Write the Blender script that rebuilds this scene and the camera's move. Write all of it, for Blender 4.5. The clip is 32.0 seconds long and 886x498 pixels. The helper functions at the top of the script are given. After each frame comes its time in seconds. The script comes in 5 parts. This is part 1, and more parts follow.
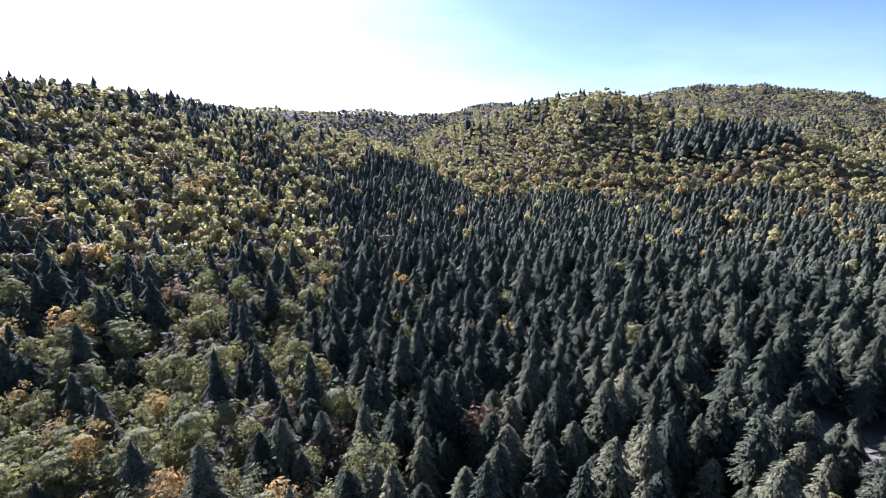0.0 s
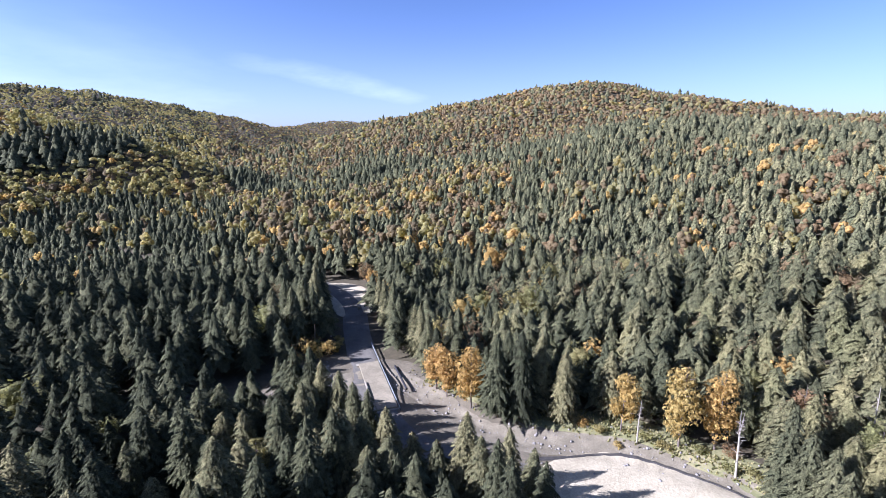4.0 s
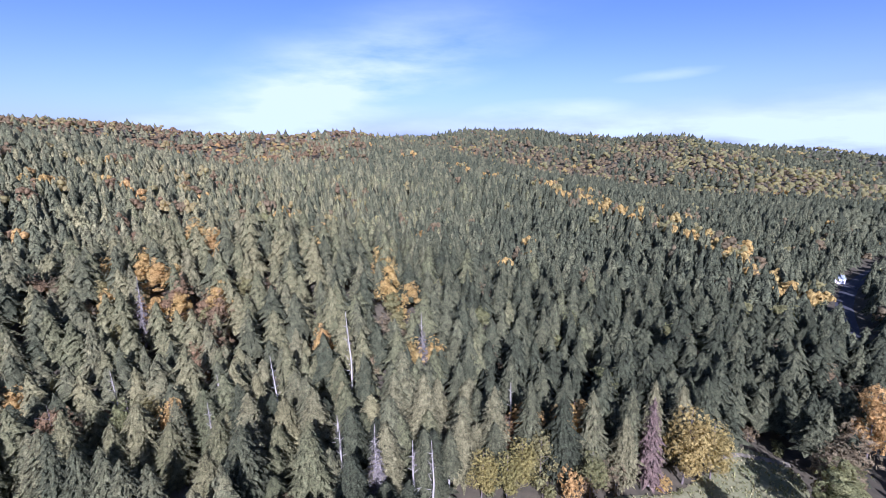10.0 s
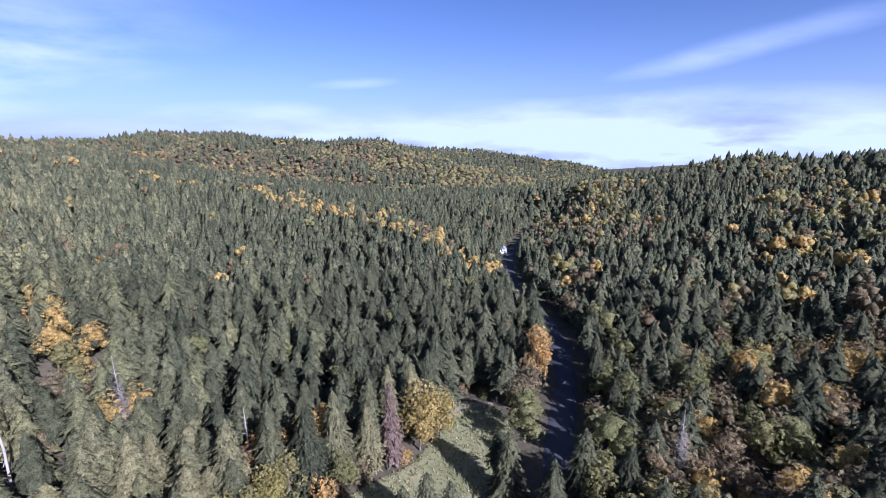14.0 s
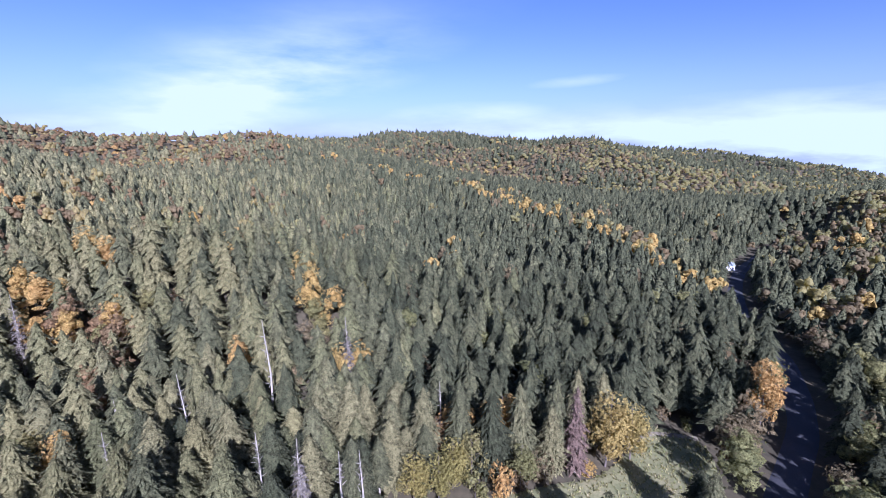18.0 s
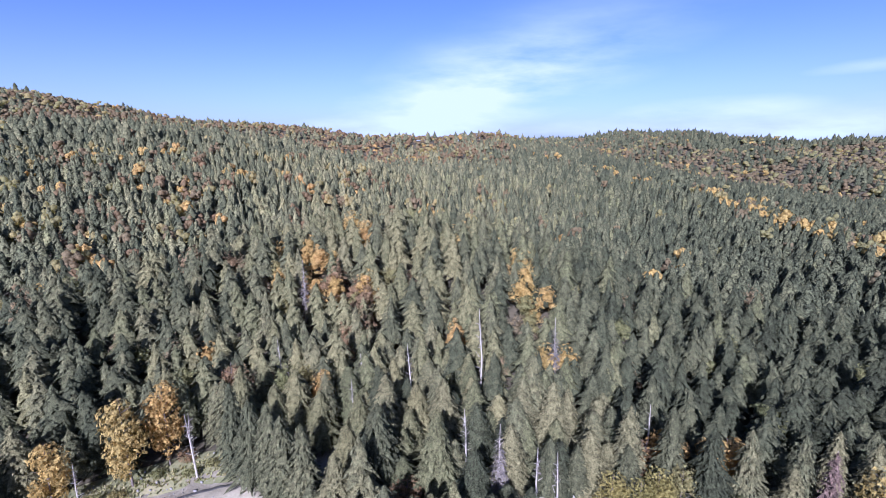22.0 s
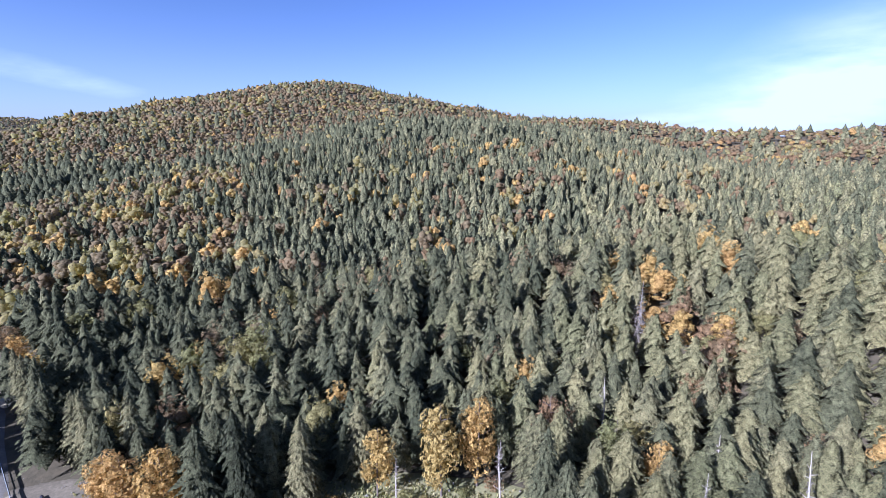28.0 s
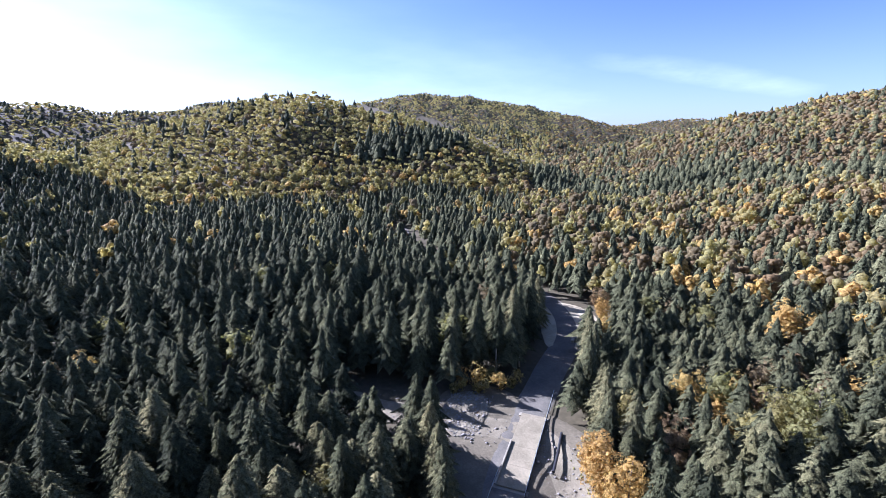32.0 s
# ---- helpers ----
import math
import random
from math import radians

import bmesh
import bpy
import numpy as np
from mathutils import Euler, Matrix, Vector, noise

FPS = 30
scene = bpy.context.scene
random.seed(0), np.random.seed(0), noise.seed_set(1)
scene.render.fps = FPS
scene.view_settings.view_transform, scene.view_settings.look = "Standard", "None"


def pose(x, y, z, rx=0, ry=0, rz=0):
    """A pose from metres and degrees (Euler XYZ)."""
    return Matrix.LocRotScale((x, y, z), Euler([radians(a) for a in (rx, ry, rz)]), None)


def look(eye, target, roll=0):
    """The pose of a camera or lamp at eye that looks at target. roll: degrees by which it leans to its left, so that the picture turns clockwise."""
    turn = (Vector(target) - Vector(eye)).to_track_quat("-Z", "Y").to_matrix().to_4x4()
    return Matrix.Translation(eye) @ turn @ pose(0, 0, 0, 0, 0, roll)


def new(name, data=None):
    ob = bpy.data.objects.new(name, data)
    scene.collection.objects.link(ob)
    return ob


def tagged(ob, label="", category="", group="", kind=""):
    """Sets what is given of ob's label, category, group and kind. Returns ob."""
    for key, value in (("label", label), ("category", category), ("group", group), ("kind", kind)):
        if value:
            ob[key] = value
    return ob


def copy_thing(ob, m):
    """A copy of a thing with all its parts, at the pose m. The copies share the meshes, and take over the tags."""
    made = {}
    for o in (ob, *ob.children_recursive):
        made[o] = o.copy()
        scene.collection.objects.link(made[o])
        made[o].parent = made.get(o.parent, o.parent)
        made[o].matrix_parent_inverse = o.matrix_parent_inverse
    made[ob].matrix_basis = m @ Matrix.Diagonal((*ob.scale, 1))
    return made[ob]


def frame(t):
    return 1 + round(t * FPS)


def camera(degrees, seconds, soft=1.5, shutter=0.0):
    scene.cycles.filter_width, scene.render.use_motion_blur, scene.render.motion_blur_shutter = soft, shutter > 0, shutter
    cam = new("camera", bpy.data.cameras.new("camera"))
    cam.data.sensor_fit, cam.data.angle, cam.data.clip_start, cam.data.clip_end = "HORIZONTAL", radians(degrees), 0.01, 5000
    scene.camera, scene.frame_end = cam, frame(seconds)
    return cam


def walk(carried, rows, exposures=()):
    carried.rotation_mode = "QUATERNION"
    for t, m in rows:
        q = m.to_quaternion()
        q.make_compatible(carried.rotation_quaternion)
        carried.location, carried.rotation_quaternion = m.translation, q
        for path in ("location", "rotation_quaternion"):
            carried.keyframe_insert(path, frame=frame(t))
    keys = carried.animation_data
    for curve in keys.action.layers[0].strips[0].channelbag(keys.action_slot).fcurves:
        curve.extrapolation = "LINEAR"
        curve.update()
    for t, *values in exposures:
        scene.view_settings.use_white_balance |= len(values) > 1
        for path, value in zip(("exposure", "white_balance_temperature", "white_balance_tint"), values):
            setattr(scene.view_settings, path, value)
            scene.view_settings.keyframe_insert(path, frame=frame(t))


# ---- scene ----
cam = camera(86.7, 32.0, 0.8)
PATH = [
    (0, pose(0.00, -0.00, 61.60, 76.05, 0.35, -2.60)),
    (0.5, pose(0.07, 0.11, 61.57, 76.14, 0.29, -10.63)),
    (1, pose(0.22, 0.21, 61.53, 76.23, 0.21, -19.23)),
    (1.5, pose(0.48, 0.27, 61.50, 76.31, 0.15, -27.77)),
    (2, pose(0.84, 0.26, 61.48, 76.38, 0.13, -36.02)),
    (2.5, pose(1.21, 0.20, 61.48, 76.42, 0.17, -44.64)),
    (3, pose(1.52, 0.13, 61.49, 76.45, 0.20, -53.92)),
    (3.5, pose(1.77, 0.05, 61.50, 76.49, 0.21, -62.62)),
    (5.5, pose(2.46, -0.23, 62.03, 76.53, -0.03, -95.08)),
    (6, pose(2.65, -0.44, 62.08, 76.56, -0.03, -102.78)),
    (6.5, pose(2.86, -0.63, 62.12, 76.57, -0.01, -110.30)),
    (7, pose(3.09, -0.80, 62.17, 76.55, 0.01, -116.67)),
    (7.5, pose(3.33, -0.97, 62.20, 76.55, 0.05, -122.63)),
    (8, pose(3.58, -1.16, 62.22, 76.56, 0.09, -129.35)),
    (8.5, pose(3.88, -1.35, 62.24, 76.53, 0.12, -135.69)),
    (9, pose(4.18, -1.58, 62.23, 76.48, 0.15, -141.78)),
    (9.5, pose(4.44, -1.84, 62.17, 76.45, 0.16, -147.89)),
    (10, pose(4.61, -2.15, 62.09, 76.47, 0.16, -154.48)),
    (10.5, pose(4.73, -2.45, 62.00, 76.53, 0.14, -160.81)),
    (11, pose(4.84, -2.73, 61.93, 76.57, 0.10, -166.48)),
    (11.5, pose(4.91, -2.97, 61.86, 76.60, 0.05, -172.45)),
    (12, pose(4.91, -3.20, 61.78, 76.65, 0.02, -178.17)),
    (12.5, pose(4.86, -3.44, 61.70, 76.72, 0.03, -183.29)),
    (13, pose(4.79, -3.69, 61.63, 76.79, 0.06, -188.48)),
    (13.5, pose(4.71, -3.92, 61.56, 76.83, 0.07, -189.49)),
    (15.5, pose(4.81, -4.98, 60.94, 76.90, -0.03, -179.87)),
    (16, pose(4.81, -4.87, 60.92, 76.87, 0.02, -176.78)),
    (16.5, pose(4.80, -4.72, 60.90, 76.85, 0.03, -173.45)),
    (17, pose(4.76, -4.53, 60.91, 76.82, 0.03, -170.38)),
    (17.5, pose(4.72, -4.31, 60.96, 76.79, 0.04, -167.42)),
    (18, pose(4.70, -4.09, 61.03, 76.75, 0.05, -163.64)),
    (18.5, pose(4.72, -3.87, 61.13, 76.71, 0.02, -159.82)),
    (19, pose(4.77, -3.65, 61.23, 76.66, 0.01, -156.51)),
    (19.5, pose(4.82, -3.42, 61.35, 76.63, 0.03, -153.37)),
    (20, pose(4.83, -3.15, 61.47, 76.62, 0.07, -150.21)),
    (20.5, pose(4.81, -2.83, 61.60, 76.64, 0.09, -146.64)),
    (21, pose(4.75, -2.51, 61.71, 76.67, 0.09, -143.59)),
    (21.5, pose(4.74, -2.24, 61.79, 76.70, 0.09, -140.76)),
    (22, pose(4.95, -2.08, 61.84, 76.72, 0.09, -137.46)),
    (22.5, pose(5.56, -2.07, 61.83, 76.72, 0.06, -134.72)),
    (23, pose(6.55, -2.20, 61.79, 76.73, 0.02, -131.67)),
    (23.5, pose(7.85, -2.38, 61.74, 76.72, -0.02, -128.68)),
    (24, pose(9.38, -2.56, 61.70, 76.69, -0.06, -125.78)),
    (24.5, pose(11.11, -2.74, 61.66, 76.66, -0.08, -122.51)),
    (25, pose(13.04, -2.97, 61.62, 76.63, -0.09, -119.02)),
    (25.5, pose(15.09, -3.28, 61.57, 76.61, -0.08, -115.32)),
    (27.5, pose(25.22, -5.40, 61.42, 76.40, 0.22, -103.09)),
    (28, pose(27.80, -5.98, 61.39, 76.39, 0.29, -100.33)),
    (28.5, pose(30.30, -6.50, 61.39, 76.37, 0.36, -93.39)),
    (29, pose(32.69, -6.98, 61.39, 76.35, 0.40, -84.22)),
    (29.5, pose(34.90, -7.49, 61.40, 76.38, 0.37, -75.67)),
    (30, pose(36.79, -8.07, 61.43, 76.43, 0.26, -66.69)),
    (30.5, pose(38.29, -8.68, 61.51, 76.47, 0.10, -57.54)),
    (31, pose(39.44, -9.28, 61.64, 76.45, -0.06, -49.12)),
    (31.5, pose(40.38, -9.86, 61.77, 76.40, -0.19, -40.47)),
    (32, pose(41.24, -10.47, 61.90, 76.32, -0.29, -31.56)),
]
walk(cam, PATH, [(0, 1.76, 4700, 36), (2, 1.66, 4920, 32), (3, 1.64, 4980, 31), (6, 1.44, 4780, 35), (9, 1.22, 4700, 39), (13, 1.1, 4800, 35), (17, 1.16, 4720, 38), (24, 1.18, 4700, 38), (28, 1.38, 4700, 33), (30, 1.66, 4880, 28), (32, 1.74, 4860, 31)])

# ---- world, sun and exposure ----
SUN_AZ, SUN_EL = 31.0, 31.0          # degrees: azimuth to the left of +y, height
sx, sy, sz = (-math.sin(radians(SUN_AZ)) * math.cos(radians(SUN_EL)), math.cos(radians(SUN_AZ)) * math.cos(radians(SUN_EL)), math.sin(radians(SUN_EL)))
sun = new("sun", bpy.data.lights.new("sun", "SUN"))
sun.data.energy, sun.data.angle, sun.data.color = 5.0, radians(0.55), (1.0, 0.93, 0.81)
sun.matrix_world = look((sx * 900, sy * 900, sz * 900), (0, 0, 0))

CLOUDS = [(-141, 4.6, 15, 4.4, 17, 1.5), (-149, 8.2, 6, 2.2, 34, 0.8), (-166, 2.4, 10, 1.4, 2, 0.9), (152, 2.9, 24, 2.0, 1, 0.8), (142, 8.4, 13, 1.2, 11, 0.42), (-179, 6.2, 5, 0.6, 4, 0.5), (-60, 5.8, 11, 1.4, -11, 0.5), (-128, 1.6, 9, 1.2, 4, 0.7), (168, 0.5, 45, 2.2, 0, 1.3), (-12, 1.5, 42, 7.0, 0, 0.5), (20, 13, 26, 14, 0, 0.55), (150, -0.5, 36, 3.6, 0, 1.5)]   # azimuth, height, half width, half height, lean, density
world = bpy.data.worlds.new("world")
scene.world = world
world.use_nodes = True
wn, wl = world.node_tree.nodes, world.node_tree.links
wn.clear()
w_out = wn.new("ShaderNodeOutputWorld")
w_bg = wn.new("ShaderNodeBackground")
w_sky = wn.new("ShaderNodeTexSky")
w_sky.sky_type, w_sky.sun_disc = "NISHITA", False
w_sky.sun_elevation, w_sky.sun_rotation = radians(SUN_EL), radians(-SUN_AZ)
w_sky.altitude, w_sky.air_density, w_sky.dust_density, w_sky.ozone_density = 300, 0.8, 1.2, 2.1
w_bg.inputs["Strength"].default_value = 0.05


def toward(az, el):
    a, e = radians(az), radians(el)
    return (-math.sin(a) * math.cos(e), math.cos(a) * math.cos(e), math.sin(e))


def sky_math(op, a, b=None):
    n = wn.new("ShaderNodeMath")
    n.operation = op
    for sock, v in zip(n.inputs, (a, b)):
        if v is None:
            continue
        if isinstance(v, (int, float)):
            sock.default_value = v
        else:
            wl.new(v, sock)
    return n.outputs[0]


w_tc = wn.new("ShaderNodeTexCoord")
w_noise = wn.new("ShaderNodeTexNoise")
w_map = wn.new("ShaderNodeMapping")
w_map.inputs["Scale"].default_value = (2.2, 2.2, 9.0)
w_map.inputs["Rotation"].default_value = (radians(10), radians(-14), 0)
wl.new(w_tc.outputs["Generated"], w_map.inputs["Vector"])
wl.new(w_map.outputs[0], w_noise.inputs["Vector"])
w_noise.inputs["Scale"].default_value, w_noise.inputs["Detail"].default_value, w_noise.inputs["Roughness"].default_value = 1.6, 6, 0.55


def cloud(az, el, half_az, half_el, lean, dense):
    """A soft cloud about one direction of the sky, longer than high, leaning."""
    c = Vector(toward(az, el))
    side = Vector((math.cos(radians(az)), math.sin(radians(az)), 0))
    up = side.cross(c)
    u = side * math.cos(radians(lean)) + up * math.sin(radians(lean))
    v = up * math.cos(radians(lean)) - side * math.sin(radians(lean))
    terms = []
    for axis, half in ((u, half_az), (v, half_el)):
        d = wn.new("ShaderNodeVectorMath")
        d.operation = "DOT_PRODUCT"
        wl.new(w_tc.outputs["Generated"], d.inputs[0])
        d.inputs[1].default_value = axis
        q = sky_math("DIVIDE", d.outputs["Value"], math.sin(radians(half)))
        terms.append(sky_math("MULTIPLY", q, q))
    f = wn.new("ShaderNodeVectorMath")
    f.operation = "DOT_PRODUCT"
    wl.new(w_tc.outputs["Generated"], f.inputs[0])
    f.inputs[1].default_value = c
    front = sky_math("GREATER_THAN", f.outputs["Value"], 0.2)
    g = sky_math("POWER", 2.718, sky_math("MULTIPLY", sky_math("ADD", terms[0], terms[1]), -1.0))
    n = sky_math("MULTIPLY", sky_math("SUBTRACT", w_noise.outputs["Fac"], 0.26), 3.4 * dense)
    return sky_math("MULTIPLY", sky_math("MULTIPLY", g, n), front)


w_cover = None
for args in CLOUDS:
    k = cloud(*args)
    w_cover = k if w_cover is None else sky_math("MAXIMUM", w_cover, k)
w_clamp = wn.new("ShaderNodeClamp")
w_sep = wn.new("ShaderNodeSeparateXYZ")
wl.new(w_tc.outputs["Generated"], w_sep.inputs[0])
w_low = sky_math("DIVIDE", w_sep.outputs["Z"], 0.14)
w_haze = sky_math("MULTIPLY", sky_math("POWER", 2.718, sky_math("MULTIPLY", sky_math("MULTIPLY", w_low, w_low), -1.0)), 0.24)   # bright haze low over the horizon
wl.new(sky_math("MAXIMUM", w_cover, w_haze), w_clamp.inputs[0])
w_mix = wn.new("ShaderNodeMix")
w_mix.data_type = "RGBA"
wl.new(w_clamp.outputs[0], w_mix.inputs["Factor"])
wl.new(w_sky.outputs[0], w_mix.inputs["A"])
w_mix.inputs["B"].default_value = (8.0, 8.8, 9.4, 1)
wl.new(w_mix.outputs["Result"], w_bg.inputs["Color"])
wl.new(w_bg.outputs[0], w_out.inputs["Surface"])

# ---- materials ----
def shader(name, rough=0.8):
    m = bpy.data.materials.new(name)
    m.use_nodes = True
    n, l = m.node_tree.nodes, m.node_tree.links
    b = n["Principled BSDF"]
    b.inputs["Roughness"].default_value = rough
    b.inputs["Specular IOR Level"].default_value = 0.25
    return m, n, l, b


def ramp(n, stops):
    r = n.new("ShaderNodeValToRGB")
    e = r.color_ramp.elements
    while len(e) < len(stops):
        e.new(0.5)
    for el, (p, c) in zip(e, stops):
        el.position, el.color = p, (*c, 1)
    return r


def noise_node(n, l, scale, detail=4.0, rough=0.55, coord="Object", layers=1.0):
    tc = n.new("ShaderNodeTexCoord")
    t = n.new("ShaderNodeTexNoise")
    t.inputs["Scale"].default_value, t.inputs["Detail"].default_value, t.inputs["Roughness"].default_value = scale, detail, rough
    if layers == 1.0:
        l.new(tc.outputs[coord], t.inputs["Vector"])
    else:                                        # flattened into level layers, as branches lie
        flat = n.new("ShaderNodeMapping")
        flat.inputs["Scale"].default_value = (1, 1, layers)
        l.new(tc.outputs[coord], flat.inputs["Vector"])
        l.new(flat.outputs[0], t.inputs["Vector"])
    return t


def mix(n, l, fac, a, b, mode="MIX"):
    m = n.new("ShaderNodeMix")
    m.data_type, m.blend_type = "RGBA", mode
    for sock, val in ((m.inputs["Factor"], fac), (m.inputs["A"], a), (m.inputs["B"], b)):
        if hasattr(val, "is_linked") or hasattr(val, "links"):
            l.new(val, sock)
        elif isinstance(val, tuple):
            sock.default_value = (*val, 1)
        else:
            sock.default_value = val
    return m.outputs["Result"]


def plain(name, colour, rough=0.7, metal=0.0, scale=3.0, vary=0.25, bump=0.1, bump_scale=20.0):
    """Paint, metal, timber or stone: a colour that varies in patches and in grain, with fine relief."""
    m, n, l, b = shader(name, rough)
    b.inputs["Metallic"].default_value = metal
    t1, t2 = noise_node(n, l, scale), noise_node(n, l, scale * 9, 3)
    lo, hi = tuple(c * (1 - vary) for c in colour), tuple(min(1, c * (1 + vary)) for c in colour)
    r = ramp(n, [(0.3, lo), (0.7, hi)])
    l.new(t1.outputs["Fac"], r.inputs[0])
    l.new(mix(n, l, 0.35, r.outputs[0], mix(n, l, t2.outputs["Fac"], lo, hi)), b.inputs["Base Color"])
    t3 = noise_node(n, l, bump_scale, 4)
    bp = n.new("ShaderNodeBump")
    bp.inputs["Strength"].default_value, bp.inputs["Distance"].default_value = bump, 0.05
    l.new(t3.outputs["Fac"], bp.inputs["Height"])
    l.new(bp.outputs[0], b.inputs["Normal"])
    return m


def foliage(name, stops, through_colour, translucent=0.3, rough=0.7, gloss=0.12, needle=3.2, relief=0.5, gaps=0.0, gap_scale=3.0, layers=1.0, contrast=0.7):
    """Needles or leaves: a tint for each tree, small changes from spray to spray, some light let through."""
    m, n, l, b = shader(name, rough)
    b.inputs["Specular IOR Level"].default_value = gloss
    info, geo, att = n.new("ShaderNodeObjectInfo"), n.new("ShaderNodeNewGeometry"), n.new("ShaderNodeAttribute")
    att.attribute_name = "tint"
    many = n.new("ShaderNodeMath")               # trees of a wood carry a tint each, single trees take the object's
    many.operation = "GREATER_THAN"
    l.new(att.outputs["Fac"], many.inputs[0])
    many.inputs[1].default_value = 0.0001
    own = n.new("ShaderNodeMix")
    own.data_type = "FLOAT"
    l.new(many.outputs[0], own.inputs["Factor"])
    l.new(info.outputs["Random"], own.inputs["A"])
    l.new(att.outputs["Fac"], own.inputs["B"])
    jit = n.new("ShaderNodeMath")
    jit.operation = "MULTIPLY_ADD"
    l.new(geo.outputs["Random Per Island"], jit.inputs[0])
    jit.inputs[1].default_value = 0.24
    l.new(own.outputs["Result"], jit.inputs[2])
    r = ramp(n, stops)
    l.new(jit.outputs[0], r.inputs[0])
    grain = noise_node(n, l, 1.1, 2)
    fine = noise_node(n, l, needle, 4, 0.75, layers=layers)
    val = n.new("ShaderNodeHueSaturation")
    mr = n.new("ShaderNodeMapRange")
    mr.inputs["From Min"].default_value, mr.inputs["From Max"].default_value = 0.38, 0.62
    mr.inputs["To Min"].default_value, mr.inputs["To Max"].default_value = 1 - contrast, 1 + contrast
    l.new(mix(n, l, 0.68, grain.outputs["Fac"], fine.outputs["Fac"]), mr.inputs["Value"])
    bp = n.new("ShaderNodeBump")
    bp.inputs["Strength"].default_value, bp.inputs["Distance"].default_value = relief, 0.25
    l.new(fine.outputs["Fac"], bp.inputs["Height"])
    l.new(bp.outputs[0], b.inputs["Normal"])
    l.new(mr.outputs[0], val.inputs["Value"])
    l.new(r.outputs[0], val.inputs["Color"])
    l.new(val.outputs[0], b.inputs["Base Color"])
    tr = n.new("ShaderNodeBsdfTranslucent")
    l.new(mix(n, l, 0.75, val.outputs[0], mix(n, l, 1.0, val.outputs[0], through_colour, "MULTIPLY")), tr.inputs["Color"])
    ms = n.new("ShaderNodeMixShader")
    ms.inputs[0].default_value = translucent
    l.new(b.outputs[0], ms.inputs[1])
    l.new(tr.outputs[0], ms.inputs[2])
    last = ms
    if gaps:                                     # air between the twigs
        hole = noise_node(n, l, gap_scale, 2, 0.6, layers=layers)
        cut = n.new("ShaderNodeMath")
        cut.operation = "LESS_THAN"
        l.new(hole.outputs["Fac"], cut.inputs[0])
        cut.inputs[1].default_value = gaps
        air = n.new("ShaderNodeBsdfTransparent")
        last = n.new("ShaderNodeMixShader")
        l.new(cut.outputs[0], last.inputs[0])
        l.new(ms.outputs[0], last.inputs[1])
        l.new(air.outputs[0], last.inputs[2])
    l.new(last.outputs[0], n["Material Output"].inputs["Surface"])
    return m


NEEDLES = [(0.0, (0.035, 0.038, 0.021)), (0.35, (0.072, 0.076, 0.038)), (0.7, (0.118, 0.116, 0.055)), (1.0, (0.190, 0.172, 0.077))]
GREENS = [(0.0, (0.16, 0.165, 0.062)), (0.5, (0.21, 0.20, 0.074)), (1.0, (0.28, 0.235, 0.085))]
# beech green brightened to put the haze over the far hills into the colour
HAZE_LIT_BEECHES = [(0.0, (0.30, 0.29, 0.125)), (0.5, (0.38, 0.34, 0.145)), (1.0, (0.45, 0.365, 0.155))]
GOLDS = [(0.0, (0.36, 0.28, 0.09)), (0.5, (0.43, 0.295, 0.085)), (1.0, (0.42, 0.265, 0.085))]
RUSTS = [(0.0, (0.172, 0.147, 0.075)), (0.5, (0.205, 0.157, 0.077)), (1.0, (0.235, 0.152, 0.070))]
# needles made paler, to put the sun on the front-lit slopes into the colour
SUNLIT_NEEDLES = [(0.0, (0.095, 0.099, 0.045)), (0.5, (0.145, 0.142, 0.062)), (1.0, (0.210, 0.188, 0.080))]
M_SPRUCE = foliage("spruce_needles", NEEDLES, (1.0, 1.0, 0.6), 0.03, 0.85, 0.05, 1.4, 0.9, 0.40, 1.0, 1.8, 0.95)
M_SUNLIT = foliage("sunlit_tone_needles", SUNLIT_NEEDLES, (1.0, 1.0, 0.6), 0.05, 0.85, 0.05, 1.4, 0.9, 0.40, 1.0, 1.8, 0.95)
M_GREEN = foliage("haze_lit_beech_leaves", HAZE_LIT_BEECHES, (1.25, 1.2, 0.8), 0.66, needle=0.9, relief=0.8, gaps=0.41, gap_scale=0.8, contrast=0.5)
M_GOLD = foliage("golden_leaves", GOLDS, (1.15, 1.1, 0.7), 0.4, needle=0.9, relief=0.8, gaps=0.42, gap_scale=0.8)
M_RUST = foliage("rust_brown_leaves", RUSTS, (1.2, 1.1, 0.75), 0.45, needle=0.9, relief=0.8, gaps=0.40, gap_scale=0.8, contrast=0.5)
M_DEAD = foliage("bare_dead_twigs", [(0.0, (0.15, 0.135, 0.105)), (1.0, (0.21, 0.178, 0.14))], (1, 1, 1), 0.1, gaps=0.5, gap_scale=4.0)
M_BROWN = foliage("dead_brown_needles", [(0.0, (0.12, 0.088, 0.062)), (0.5, (0.165, 0.112, 0.080)), (1.0, (0.21, 0.145, 0.105))], (1, 1, 1), 0.05, needle=3.6, relief=1.0, gaps=0.42, gap_scale=2.6)
M_YELLOW_SPRAY = foliage("yellow_olive_sprays", [(0.0, (0.24, 0.215, 0.065)), (0.5, (0.30, 0.255, 0.075)), (1.0, (0.36, 0.275, 0.085))], (1.15, 1.1, 0.7), 0.4, gaps=0.46, gap_scale=4.5)
M_RED = foliage("red_rowan_leaves", [(0.0, (0.30, 0.05, 0.035)), (1.0, (0.42, 0.09, 0.05))], (1.2, 0.8, 0.6), 0.4, gaps=0.44, gap_scale=4.5)
